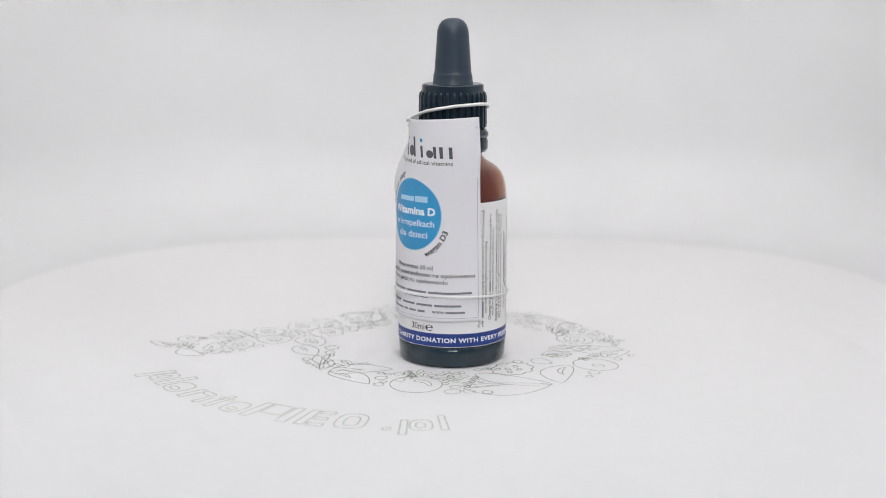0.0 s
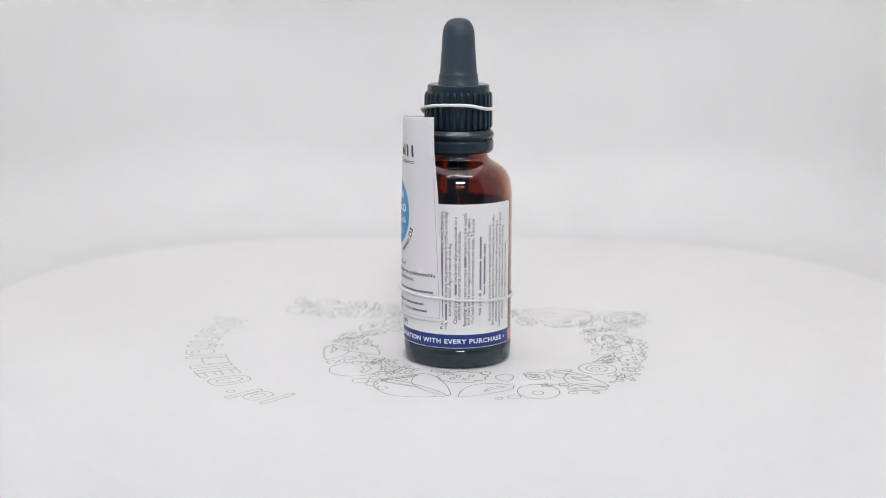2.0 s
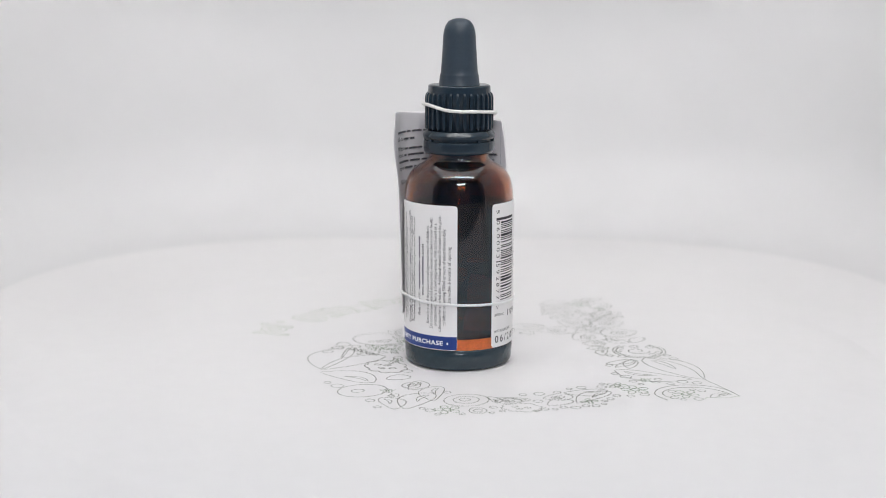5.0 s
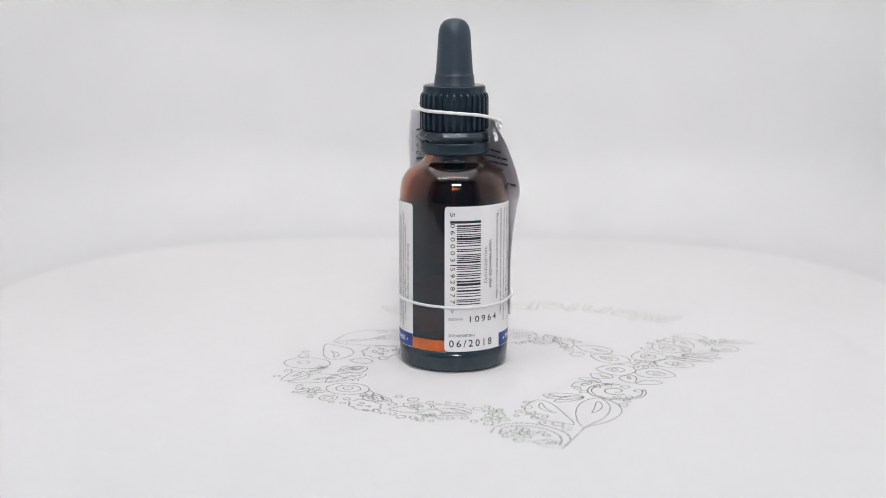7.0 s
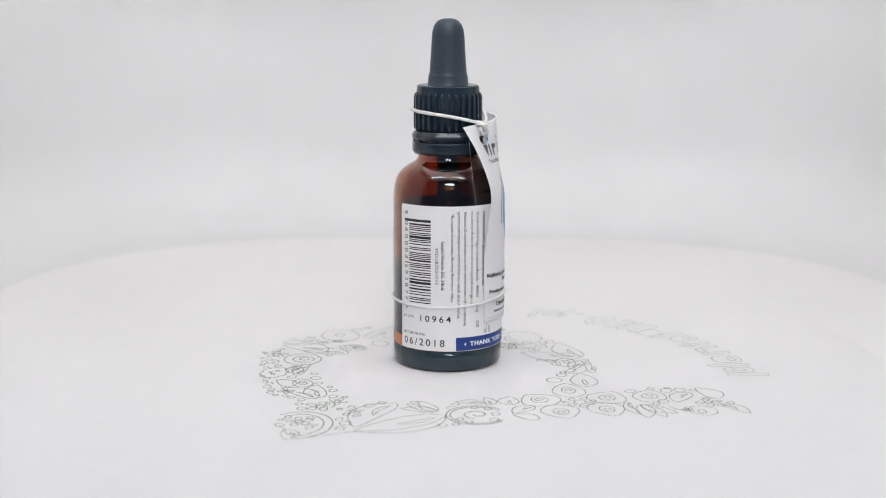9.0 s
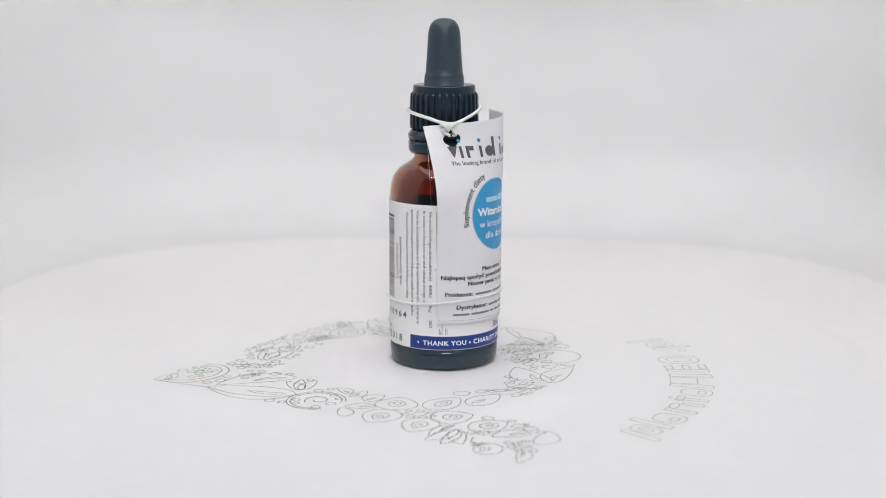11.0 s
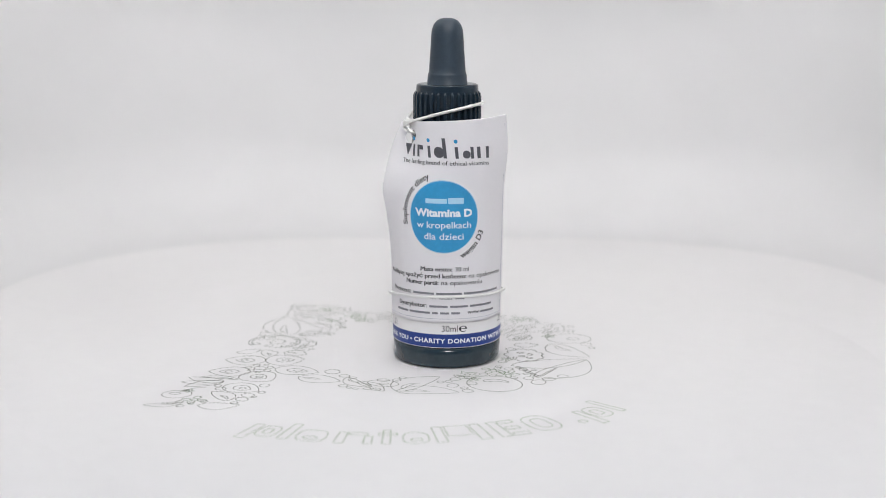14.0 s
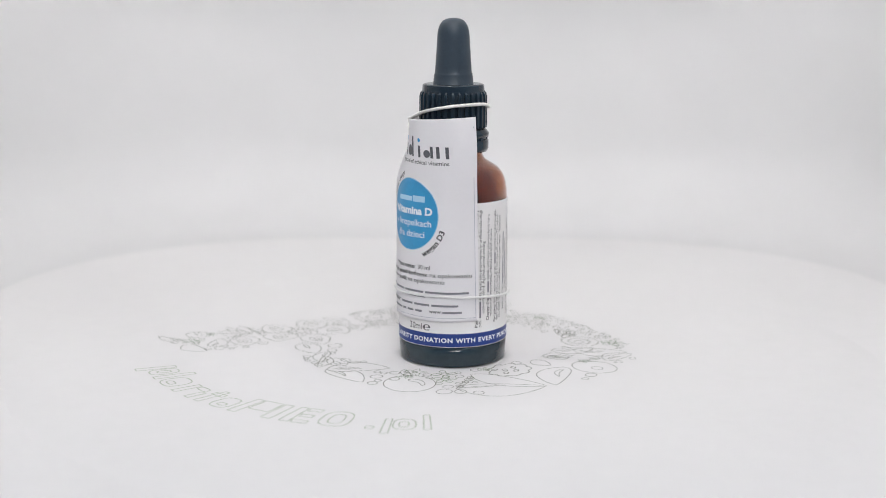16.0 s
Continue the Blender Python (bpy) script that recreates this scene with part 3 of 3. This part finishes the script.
def build_label(bottle):
    paper = on_bottle("label", writing([band_strip(146.9, 469.3, 6.6, 50.0, 0.9)]), M_LABEL, bottle, 0.0, "white glossy paper label printed in black and blue")
    on_bottle("blue_band", writing([band_strip(210.6, 469.0, 6.75, 10.75, 0.0)]), M_BLUE, paper, 0.03, "royal blue printed band")

    # sheet added to darken the label's inner side as shade would
    on_bottle("inner_shade_sheet", writing([band_strip(147.1, 469.1, 10.8, 49.8, 0.9)]), M_INNER_SHADE, paper, -0.07, "dark sheet for the shade on the label's inner side")

    def up(body, a, z0, z1, bold=0.0, high=1.02):
        """Reads upwards; a: the baseline's angle."""
        v, f = line(body, z0, z1, 0, high, bold, 90)
        return [(a + x * MMDEG, z) for x, z in v], f

    def down(body, a, z0, z1, bold=0.0, high=1.02, apart=1.0):
        v, f = line(body, z0, z1, 0, high, bold, -90, apart)
        return [(a + x * MMDEG, z) for x, z in v], f

    def flat(body, a0, a1, z, high, bold=0.0, apart=1.0):
        return line(body, a0, a1, z, high, bold, 0, apart)

    def bar(a, z0, z1, high=1.0):
        w = 0.62 * MMDEG
        return [(a - w - 0.12, z0), (a - 0.12, z0), (a - 0.12, z1), (a - w - 0.12, z1)], [(0, 1, 2, 3)]

    on_bottle("thin_rule", writing([block(245.6, 246.2, 11.2, 14.4, 1)]), M_BAR, paper, 0.05)
    for a, z0, z1 in ((242.6, 11.3, 13.2), (244.2, 11.3, 12.4), (248.8, 11.3, 13.6), (250.6, 11.3, 13.0)):
        on_bottle("print_bar", block(a, a + 0.7, z0, z1, 1), M_BAR, paper, 0.05)

    # small print that reads upwards
    small = [up("Pure ", 387.6, 12.4, 15.2), bar(387.6, 16.0, 22, 0.9), bar(387.6, 22.6, 36, 0.9), up("gluten, wheat, lactose, dairy,", 387.6, 36.4, 48.0, 0.01),
             up("milk, ", 391.8, 12.4, 14.6), bar(391.8, 15.2, 20.2, 0.8), up("nuts, yeast, soy, preservatives or artificial colourings", 391.8, 20.8, 47.9),
             up("non-irradiated. Against animal testing", 395.6, 16.6, 38.4),
             up("Charity:", 401.6, 14.2, 18.6, 0.02), up("Every", 401.6, 19.2, 22.2), bar(401.6, 22.8, 26.2, 0.8), up("bottle sold helps generate funds for a", 401.6, 26.8, 46.4),
             up("selection of environmental, children's and other charities.", 405.4, 15.4, 42.2),
             up("Recycling:", 411.4, 13.4, 18.8, 0.02), up("Simply return your empty", 411.4, 19.2, 30.6), bar(411.4, 31.2, 34.6, 0.8), up("bottle to the health", 411.4, 35.2, 47.4),
             up("food store where you bought it and you will receive 25p refund", 415.2, 13.8, 45.8),
             up("The health food store will then recycle your bottle. Thank you", 419.6, 14.0, 45.6),
             up("Made in the UK.", 427.6, 16.5, 23.6), bar(427.6, 24.2, 33.0, 0.9), bar(427.6, 33.6, 40.2, 0.9),
             up("www.", 432.2, 22.6, 25.4, 0.02), bar(432.2, 25.8, 34.4, 0.9), up(".com", 432.2, 34.7, 38.0, 0.02),
             up("Store in a cool dry place out of sight and reach of children.", 438.8, 14.3, 43.8),
             up("Do not exceed stated dose unless recommended by your health", 443.0, 13.0, 46.2),
             up("practitioner. This is a food supplement. Not to be used as a", 447.6, 14.0, 44.6),
             up("substitute for a varied diet. Additional vitamin D should not be given", 452.4, 12.2, 47.0),
             up("to infants consuming 500ml or more of infant formula daily.", 457.2, 14.2, 43.2),
             up("Use within 6 months of opening", 462.6, 20.6, 37.8)]
    on_bottle("small_print", writing([p for p in small if len(p[0]) > 4]), M_BLACK, paper, 0.05)
    for p in small:
        if len(p[0]) == 4:
            on_bottle("print_bar", p, M_BAR, paper, 0.05)
    other = [down("INGREDIENTS: Each 0.5ml provides", 240.0, 48.0, 26.0, 0.025), down("Vitamin D3 (Vegan cholecalciferol)", 232.4, 48.2, 27.6), down("400IU", 232.4, 26.4, 22.6), down("10ug", 232.4, 20.6, 18.0), down("200", 232.4, 15.6, 13.4),
             down("in a base of rice bran oil and natural orange oil", 226.0, 48.3, 20.4), down("Vitamin D contributes to the maintenance of an immune", 218.6, 48.4, 14.2),
             down("system and supports normal bones, teeth and muscles.", 212.0, 48.5, 16.4), down("*European Community Nutrient Reference Value", 205.2, 47.8, 21.6),
             down("Liquid Vitamin D3, 30ml.", 195.4, 39.6, 25.0, 0.02), down("VVD-287/2015/V2", 189.2, 37.8, 26.8)]
    on_bottle("ingredients_print", writing(other), M_BLACK, paper, 0.05)
    # the barcode
    digits = [down("5", 152.6, 48.2, 47.0, 0.0, 1.4), down("060003", 152.9, 45.0, 33.8, 0.0, 1.35, 1.5), down("592877", 152.9, 32.0, 21.2, 0.0, 1.35, 1.5), down(">", 152.6, 19.3, 18.3, 0.0, 1.4)]
    on_bottle("barcode_digits", writing(digits), M_BLACK, paper, 0.05)
    rng = random.Random(5)
    bars, z = [], 45.8
    while z > 20.4:
        w = rng.choice((0.28, 0.28, 0.5, 0.28, 0.75))
        z1 = max(20.2, z - w)
        a0 = 152.4 if z > 45.4 or 32.5 < z < 33.3 or z < 21.0 else 159.2
        bars.append(([(a0, z1), (184.6, z1), (184.6, z), (a0, z)], [(0, 1, 2, 3)]))
        z = z1 - rng.choice((0.26, 0.26, 0.5, 0.75))
    cut = []
    for v, f in bars:
        a0, a1, b, t = v[0][0], v[1][0], v[0][1], v[2][1]
        cut.append(([(a0 + (a1 - a0) * k / 6, y) for k in range(7) for y in (b, t)], [(2 * k, 2 * k + 2, 2 * k + 3, 2 * k + 1) for k in range(6)]))
    for bar_piece in cut:
        on_bottle("barcode_bar", bar_piece, M_BLACK, paper, 0.05)
    on_bottle("batch_print", writing([flat("BATCH NO", 151.2, 165.5, 16.1, 0.8), flat("10964", 172.9, 205.4, 15.4, 2.0, 0.012, 1.45), flat("BEST BEFORE END:", 151.2, 179.0, 11.1, 0.8), flat("06/2018", 151.6, 199.0, 8.0, 2.2, 0.012, 1.4)]), M_BLACK, paper, 0.05)
    # the band's white capitals and the volume
    band = [(219.6, "•", 1.8), (225.6, "THANK YOU", 45.9), (274.6, "•", 1.8), (279.6, "CHARITY DONATION WITH EVERY PURCHASE", 174.9), (458.4, "•", 1.8)]
    on_bottle("band_print", writing([flat(s, a, a + w, 8.05 if len(s) > 1 else 7.75, 1.4 if len(s) > 1 else 1.9, 0.045, 1.12 if len(s) > 1 else 1.0) for a, s, w in band]), M_WHITE, paper, 0.06)
    on_bottle("volume_print", writing([flat("30ml", 310.5, 327.0, 11.6, 2.0), flat("℮", 328.4, 337.0, 11.5, 2.4, 0.01)]), M_BLACK, paper, 0.05)


# ---- the paper tag wrapped round the bottle's front ----
TAG_WIDE = 43.8
TAG_LEVELS = [
    [(241.2, 17.35), (270.5, 17.25), (299.5, 17.25), (328.8, 17.25), (358, 17.25), (387.2, 17.25)],
    [(240.4, 17.5), (269.5, 17.3), (299, 17.25), (328.4, 17.3), (357, 17.45), (386, 17.8)],
    [(241.8, 18.8), (269.5, 17.2), (298.4, 17.2), (327.5, 17.3), (356, 17.6), (384.6, 18.1)],
    [(242, 19.95), (268, 17.1), (298, 16.95), (327.7, 17.1), (356, 17.8), (383.7, 18.35)],
    [(239.9, 19.0), (266, 15.9), (297, 15.9), (327.5, 17.3), (355.5, 18.3), (382.6, 18.85)],
    [(232.6, 16.45), (260.5, 13.3), (294, 14.6), (325.3, 17.0), (354, 18.3), (381.5, 19.7)],
    [(220.8, 13.75), (251, 12.2), (287, 13.6), (322, 16.5), (352, 18.4), (380.6, 19.2)]]
TAG_XY = [[Vector((r * math.cos(radians(a)), r * math.sin(radians(a)), 0)) * MM for a, r in row] for row in TAG_LEVELS]


def spline(p, s):
    n = len(p) - 1
    s = min(max(s, 0.0), 1.0) * n
    i = min(int(s), n - 1)
    t = s - i
    a = p[i - 1] if i else 2 * p[0] - p[1]
    d = p[i + 2] if i + 2 <= n else 2 * p[n] - p[n - 1]
    b, c = p[i], p[i + 1]
    return 0.5 * (2 * b + (c - a) * t + (2 * a - 5 * b + 4 * c - d) * t * t + (3 * b - a - 3 * c + d) * t ** 3)


def tag_level(u, v):
    rows = [spline(row, u) for row in TAG_XY]
    for row, z in zip(rows, (14.5, 33.0, 45.0, 52.3, 58.0, 66.0, 72.7 + 3.0 * u)):
        row.z = z * MM
    return spline(rows, v)


def tag_point(mm, z, lift=0.0):
    """Flat mm from the tag's left edge and mm of height to its bent surface."""
    u = mm / TAG_WIDE
    lo, hi = 0.0, 1.0
    for _ in range(14):
        v = (lo + hi) / 2
        lo, hi = (v, hi) if tag_level(u, v).z < z * MM else (lo, v)
    v = (lo + hi) / 2
    p = tag_level(u, v)
    if lift:
        a, b = tag_level(min(u + 0.01, 1), v) - tag_level(max(u - 0.01, 0), v), tag_level(u, min(v + 0.01, 1)) - tag_level(u, max(v - 0.01, 0))
        p = p + a.cross(b).normalized() * lift * MM
    return p


def on_tag(name, pair, mat, parent, lift=0.06, label=""):
    v, f = pair
    return part(name, mesh_of(name, [tag_point(x, z, lift) for x, z in v], f, mat, False), parent, label)


def build_tag():
    tag = thing("paper_tag", "white printed paper tag bent round the bottle with a punched hole", "tag")
    nu, nv = 110, 132
    hx, hz, hr = 0.205, 0.902, 0.0024
    verts = [tag_level(i / nu, j / nv) for j in range(nv + 1) for i in range(nu + 1)]
    centre = tag_level(hx, hz)
    ragged = lambda p: hr * (1 + 0.10 * math.sin(4 * math.atan2(p.z - centre.z, (p - centre).x) + 1.0))
    kill = set()
    faces = []
    for j in range(nv):
        for i in range(nu):
            q = (j * (nu + 1) + i, j * (nu + 1) + i + 1, (j + 1) * (nu + 1) + i + 1, (j + 1) * (nu + 1) + i)
            m = sum((verts[k] for k in q), Vector()) / 4
            if (m - centre).length < ragged(m):
                kill.update(q)
            else:
                faces.append(q)
    for k in kill:
        d = verts[k] - centre
        if any(k in q for q in faces if abs(q[0] - k) < 400):
            verts[k] = centre + d.normalized() * ragged(verts[k])
    me = mesh_of("sheet", verts, faces, M_TAG)
    sheet = part("sheet", me, tag, "white paper with a ragged punched hole")
    thick = sheet.modifiers.new("thickness", "SOLIDIFY")
    thick.thickness, thick.offset = 0.00022, -1.0
    # a second leaf, folded behind the printed one
    verts = []
    for j in range(41):
        for i in range(41):
            p = tag_level(0.06 + 0.925 * i / 40, 0.012 + 0.975 * j / 40)
            q = Vector((p.x, p.y, 0))
            verts.append(p - q.normalized() * 0.00035 * (0.6 + 0.4 * math.sin(i * 0.35)))
    keep = []
    for j in range(40):
        for i in range(40):
            q = (j * 41 + i, j * 41 + i + 1, (j + 1) * 41 + i + 1, (j + 1) * 41 + i)
            m = sum((verts[k] for k in q), Vector()) / 4
            if (m - centre).length > 0.0046:
                keep.append(q)
    part("inner_leaf", mesh_of("inner_leaf", verts, keep, M_TAG), tag)

    w = TAG_WIDE

    def put(name, pieces, mat, lift=0.06, label=""):
        on_tag(name, writing(pieces), mat, sheet, lift, label)

    # the word mark as plain bars with dots
    def at(k):
        return (0.148 + 0.674 * k) * w

    def stem(k0, k1, z0=63.5, z1=66.9):
        return block(at(k0), at(k1), z0, z1, 3)

    wedge = ([(at(0.0), 66.9), (at(0.115), 66.9), (at(0.0575), 63.5)], [(0, 2, 1)])
    for piece in [wedge, stem(0.135, 0.165), stem(0.207, 0.240), stem(0.240, 0.295, 65.6, 66.9), stem(0.362, 0.395), stem(0.530, 0.565, 63.5, 69.3), stem(0.650, 0.683), stem(0.806, 0.836), stem(0.870, 0.905), stem(0.965, 1.0)]:
        put("word_mark_bar", [piece], M_GREY)
    for k, r in ((0.487, 1.6), (0.765, 1.15)):
        put("word_mark_disc", [disc(at(k), 63.55 + r, r, r, 24, 3)], M_GREY)
    put("word_mark_dot", [disc(at(k), 68.5, 0.58, 0.58, 16, 2) for k in (0.150, 0.379, 0.667)], M_SKY, 0.06, "small blue dots")
    put("tagline", [line("The leading brand of ethical vitamins", 0.150 * w, 0.820 * w, 61.5, 1.25, 0.008)], M_BLACK)
    cx, cz, rx, rz = 0.492 * w, 46.3, 10.45, 10.55
    put("halo", [disc(cx, cz, rx + 0.25, rz + 0.25, 64, 10)], M_PALE, 0.05)
    put("blue_circle", [disc(cx, cz, rx, rz, 64, 10)], M_SKY, 0.09, "sky blue printed circle")
    put("product_bars", [block(0.372 * w, 0.518 * w, 50.3, 51.7), block(0.526 * w, 0.632 * w, 50.2, 52.0)], M_PALE, 0.13)
    put("circle_print", [line("Witamina D", 0.292 * w, 0.692 * w, 46.5, 2.25, 0.06), line("w kropelkach", 0.306 * w, 0.684 * w, 43.0, 2.05, 0.008), line("dla dzieci", 0.360 * w, 0.630 * w, 39.6, 2.05, 0.008)], M_WHITE, 0.14)
    put("curved_print", [round_line("Suplement diety", cx, cz, rx + 1.5, rz + 1.3, 193, 110, 1.75, 0.022), round_line("wegan D3", cx, cz, rx + 2.9, rz + 2.9, -67, -20, 1.75, 0.03, True)], M_BLACK)
    heavy = [("Masa netto:", 0.330, 0.545, 30.1), ("Najlepiej spożyć przed końcem:", 0.030, 0.642, 28.0), ("Numer partii:", 0.215, 0.455, 26.0), ("Producent:", 0.055, 0.250, 22.9), ("Dystrybutor:", 0.130, 0.372, 19.0)]
    for shift, lift in ((0.0, 0.06), (0.075, 0.075), (0.15, 0.09)):
        put("bold_print", [line(body, u0 * w + shift, u1 * w + shift, z, 1.35) for body, u0, u1, z in heavy], M_BLACK, lift)
    put("tag_print", [line("30 ml", 0.568 * w, 0.665 * w, 30.1, 1.35, 0.004), line("na opakowaniu", 0.664 * w, 0.955 * w, 28.0, 1.35, 0.006), line("na opakowaniu", 0.475 * w, 0.766 * w, 26.0, 1.35, 0.006), line("www.", 0.655 * w, 0.745 * w, 17.0, 1.3, 0.006)], M_BLACK)

    def words(u0, u1, z, *lengths, high=0.62):
        """Plain bars, a word each, between two places on a line."""
        k = (u1 - u0) / (sum(lengths) + 0.8 * (len(lengths) - 1))
        out = []
        for n in lengths:
            out.append(block(u0 * w, (u0 + n * k) * w, z + 0.08, z + 0.08 + high, 2 + n))
            u0 += (n + 0.8) * k
        return out

    for piece in words(0.272, 0.935, 22.9, 8, 9, 16) + words(0.40, 0.63, 21.6, 2, 4, 3, high=0.3) + words(0.392, 0.86, 19.0, 6, 6, 9) + words(0.105, 0.60, 17.0, 6, 8, 2, 3, 3) + words(0.75, 0.885, 17.0, 8):
        put("print_bar", [piece], M_BAR)
    put("frame_line", [block(0.016 * w, 0.984 * w, 15.6, 15.72, 24), block(0.016 * w, 0.019 * w, 15.6, 71.0, 1), block(0.981 * w, 0.984 * w, 15.6, 73.0, 1)], M_RULE, 0.05)
    # the print on the tag's reverse, read from inside
    rev = lambda pair: ([(w - x, z) for x, z in pair[0]], [tuple(reversed(q)) for q in pair[1]])
    inside = [line("dla dz", 2.0, 6.0, 66.6, 1.35, 0.02), line("Witam", 2.0, 6.6, 63.6, 1.35, 0.02), line("rozwo", 2.0, 6.4, 61.6, 1.35, 0.02), line("odpow", 2.0, 6.6, 57.8, 1.35, 0.02), line("Skład", 2.0, 6.4, 53.6, 1.35, 0.03)]
    for z, u0, u1, lengths in ((68.8, 2.0, 24.0, (9, 3, 6, 8, 5)), (66.6, 6.6, 12.0, (4, 3)), (63.6, 7.2, 38.0, (3, 8, 5, 9, 2, 7, 6)), (61.6, 7.0, 41.0, (2, 9, 6, 4, 10, 3, 5)), (59.8, 2.0, 40.0, (9, 5, 8, 3, 9, 6)), (57.8, 7.2, 36.0, (5, 3, 9, 7, 4)), (53.6, 7.0, 42.5, (5, 8, 2, 9, 6, 4))):
        inside += words(u0 / w, u1 / w, z, *lengths, high=0.62)
    put("reverse_print", [rev(p) for p in inside], M_GREY, -0.66)
    return tag


# ---- the cord round the cap and the elastic band ----
def ring(spots, closed=True, steps=8):
    return smooth_path([(r * MM * math.cos(radians(a)), r * MM * math.sin(radians(a)), z * MM) for a, r, z in spots], steps, closed)


def build_cord():
    cord = thing("tie_string", "white elastic string knotted round the dark bottle cap", "string")
    part("loop", tube("loop", ring([(262, 12.6, 73.6), (284, 11.3, 74.9), (308, 10.85, 76.2), (332, 10.75, 77.2), (0, 10.75, 78.1), (23, 10.75, 78.4), (55, 10.75, 78.4), (72, 10.75, 77.9), (90, 10.75, 77.2), (112, 10.75, 76.9),
                                    (135, 10.75, 76.8), (153, 10.75, 76.6), (178, 10.75, 76.2), (200, 10.75, 75.7), (222, 11.0, 74.9), (243, 12.4, 73.9)], True), 0.00050, M_CORD, True, 10, 0.05), cord)
    c = tag_level(0.200, 0.975)
    out = Vector((c.x, c.y, 0)).normalized()
    side = Vector((-out.y, out.x, 0))
    knot = []
    for k in range(60):
        g = 2 * math.pi * k / 60
        knot.append(c + out * (0.0009 + 0.0007 * math.cos(3 * g)) + side * 0.00145 * (math.sin(g) + 0.55 * math.sin(2 * g)) + Vector((0, 0, 0.0006 + 0.00085 * (math.cos(g) - 0.6 * math.cos(2 * g)))))
    part("knot", tube("knot", knot, 0.00052, M_CORD, True, 10, 0.05), cord)
    hole = tag_level(0.205, 0.902)
    for s in (-1, 1):
        path = smooth_path([c + out * 0.0010 + side * 0.0011 * s, c + out * 0.0013 + side * 0.0016 * s - Vector((0, 0, 0.0009)), hole + out * 0.0006 + side * 0.0012 * s + Vector((0, 0, 0.0014)), hole - out * 0.0009 + side * 0.0005 * s + Vector((0, 0, 0.0008))], 8)
        part("strand", tube("strand", path, 0.00042, M_CORD), cord)
    return cord


def build_band():
    band = thing("elastic_band", "thin milky elastic band round the bottle and tag", "rubber band")
    spots = [(29, 17.62, 21.9), (45, 17.2, 21.5), (69, 16.98, 20.9), (92, 16.98, 20.7), (112, 16.98, 20.5), (132, 16.98, 20.3), (158, 16.98, 20.0), (183, 16.98, 19.9), (208, 16.98, 20.1), (226, 17.2, 20.5), (240, 17.7, 21.0),
             (263, 17.68, 21.7), (295, 17.62, 22.2), (327, 17.62, 22.4), (0, 17.66, 22.2)]
    part("loop", tube("loop", ring(spots), 0.00041, M_BAND, True, 10), band)
    return band


build_box()
build_room()
build_led_strip(-0.115, 60)
table = build_turntable()
build_drawing(table)
bottle = build_bottle()
tag = build_tag()
cord = build_cord()
band = build_band()


def motions():
    """All that stands on the turntable goes round with it."""
    times = [k * 0.5 for k in range(33)]
    walk(table, [(t, pose(0, 0, 0, 0, 0, SPIN * (t - 12))) for t in times])
    for ob in (bottle, tag, cord, band):
        walk(ob, [(t, pose(0, 0, 0, 0, 0, SPIN * (t - 12)) @ pose(*STAND, 0.0001)) for t in times])


motions()
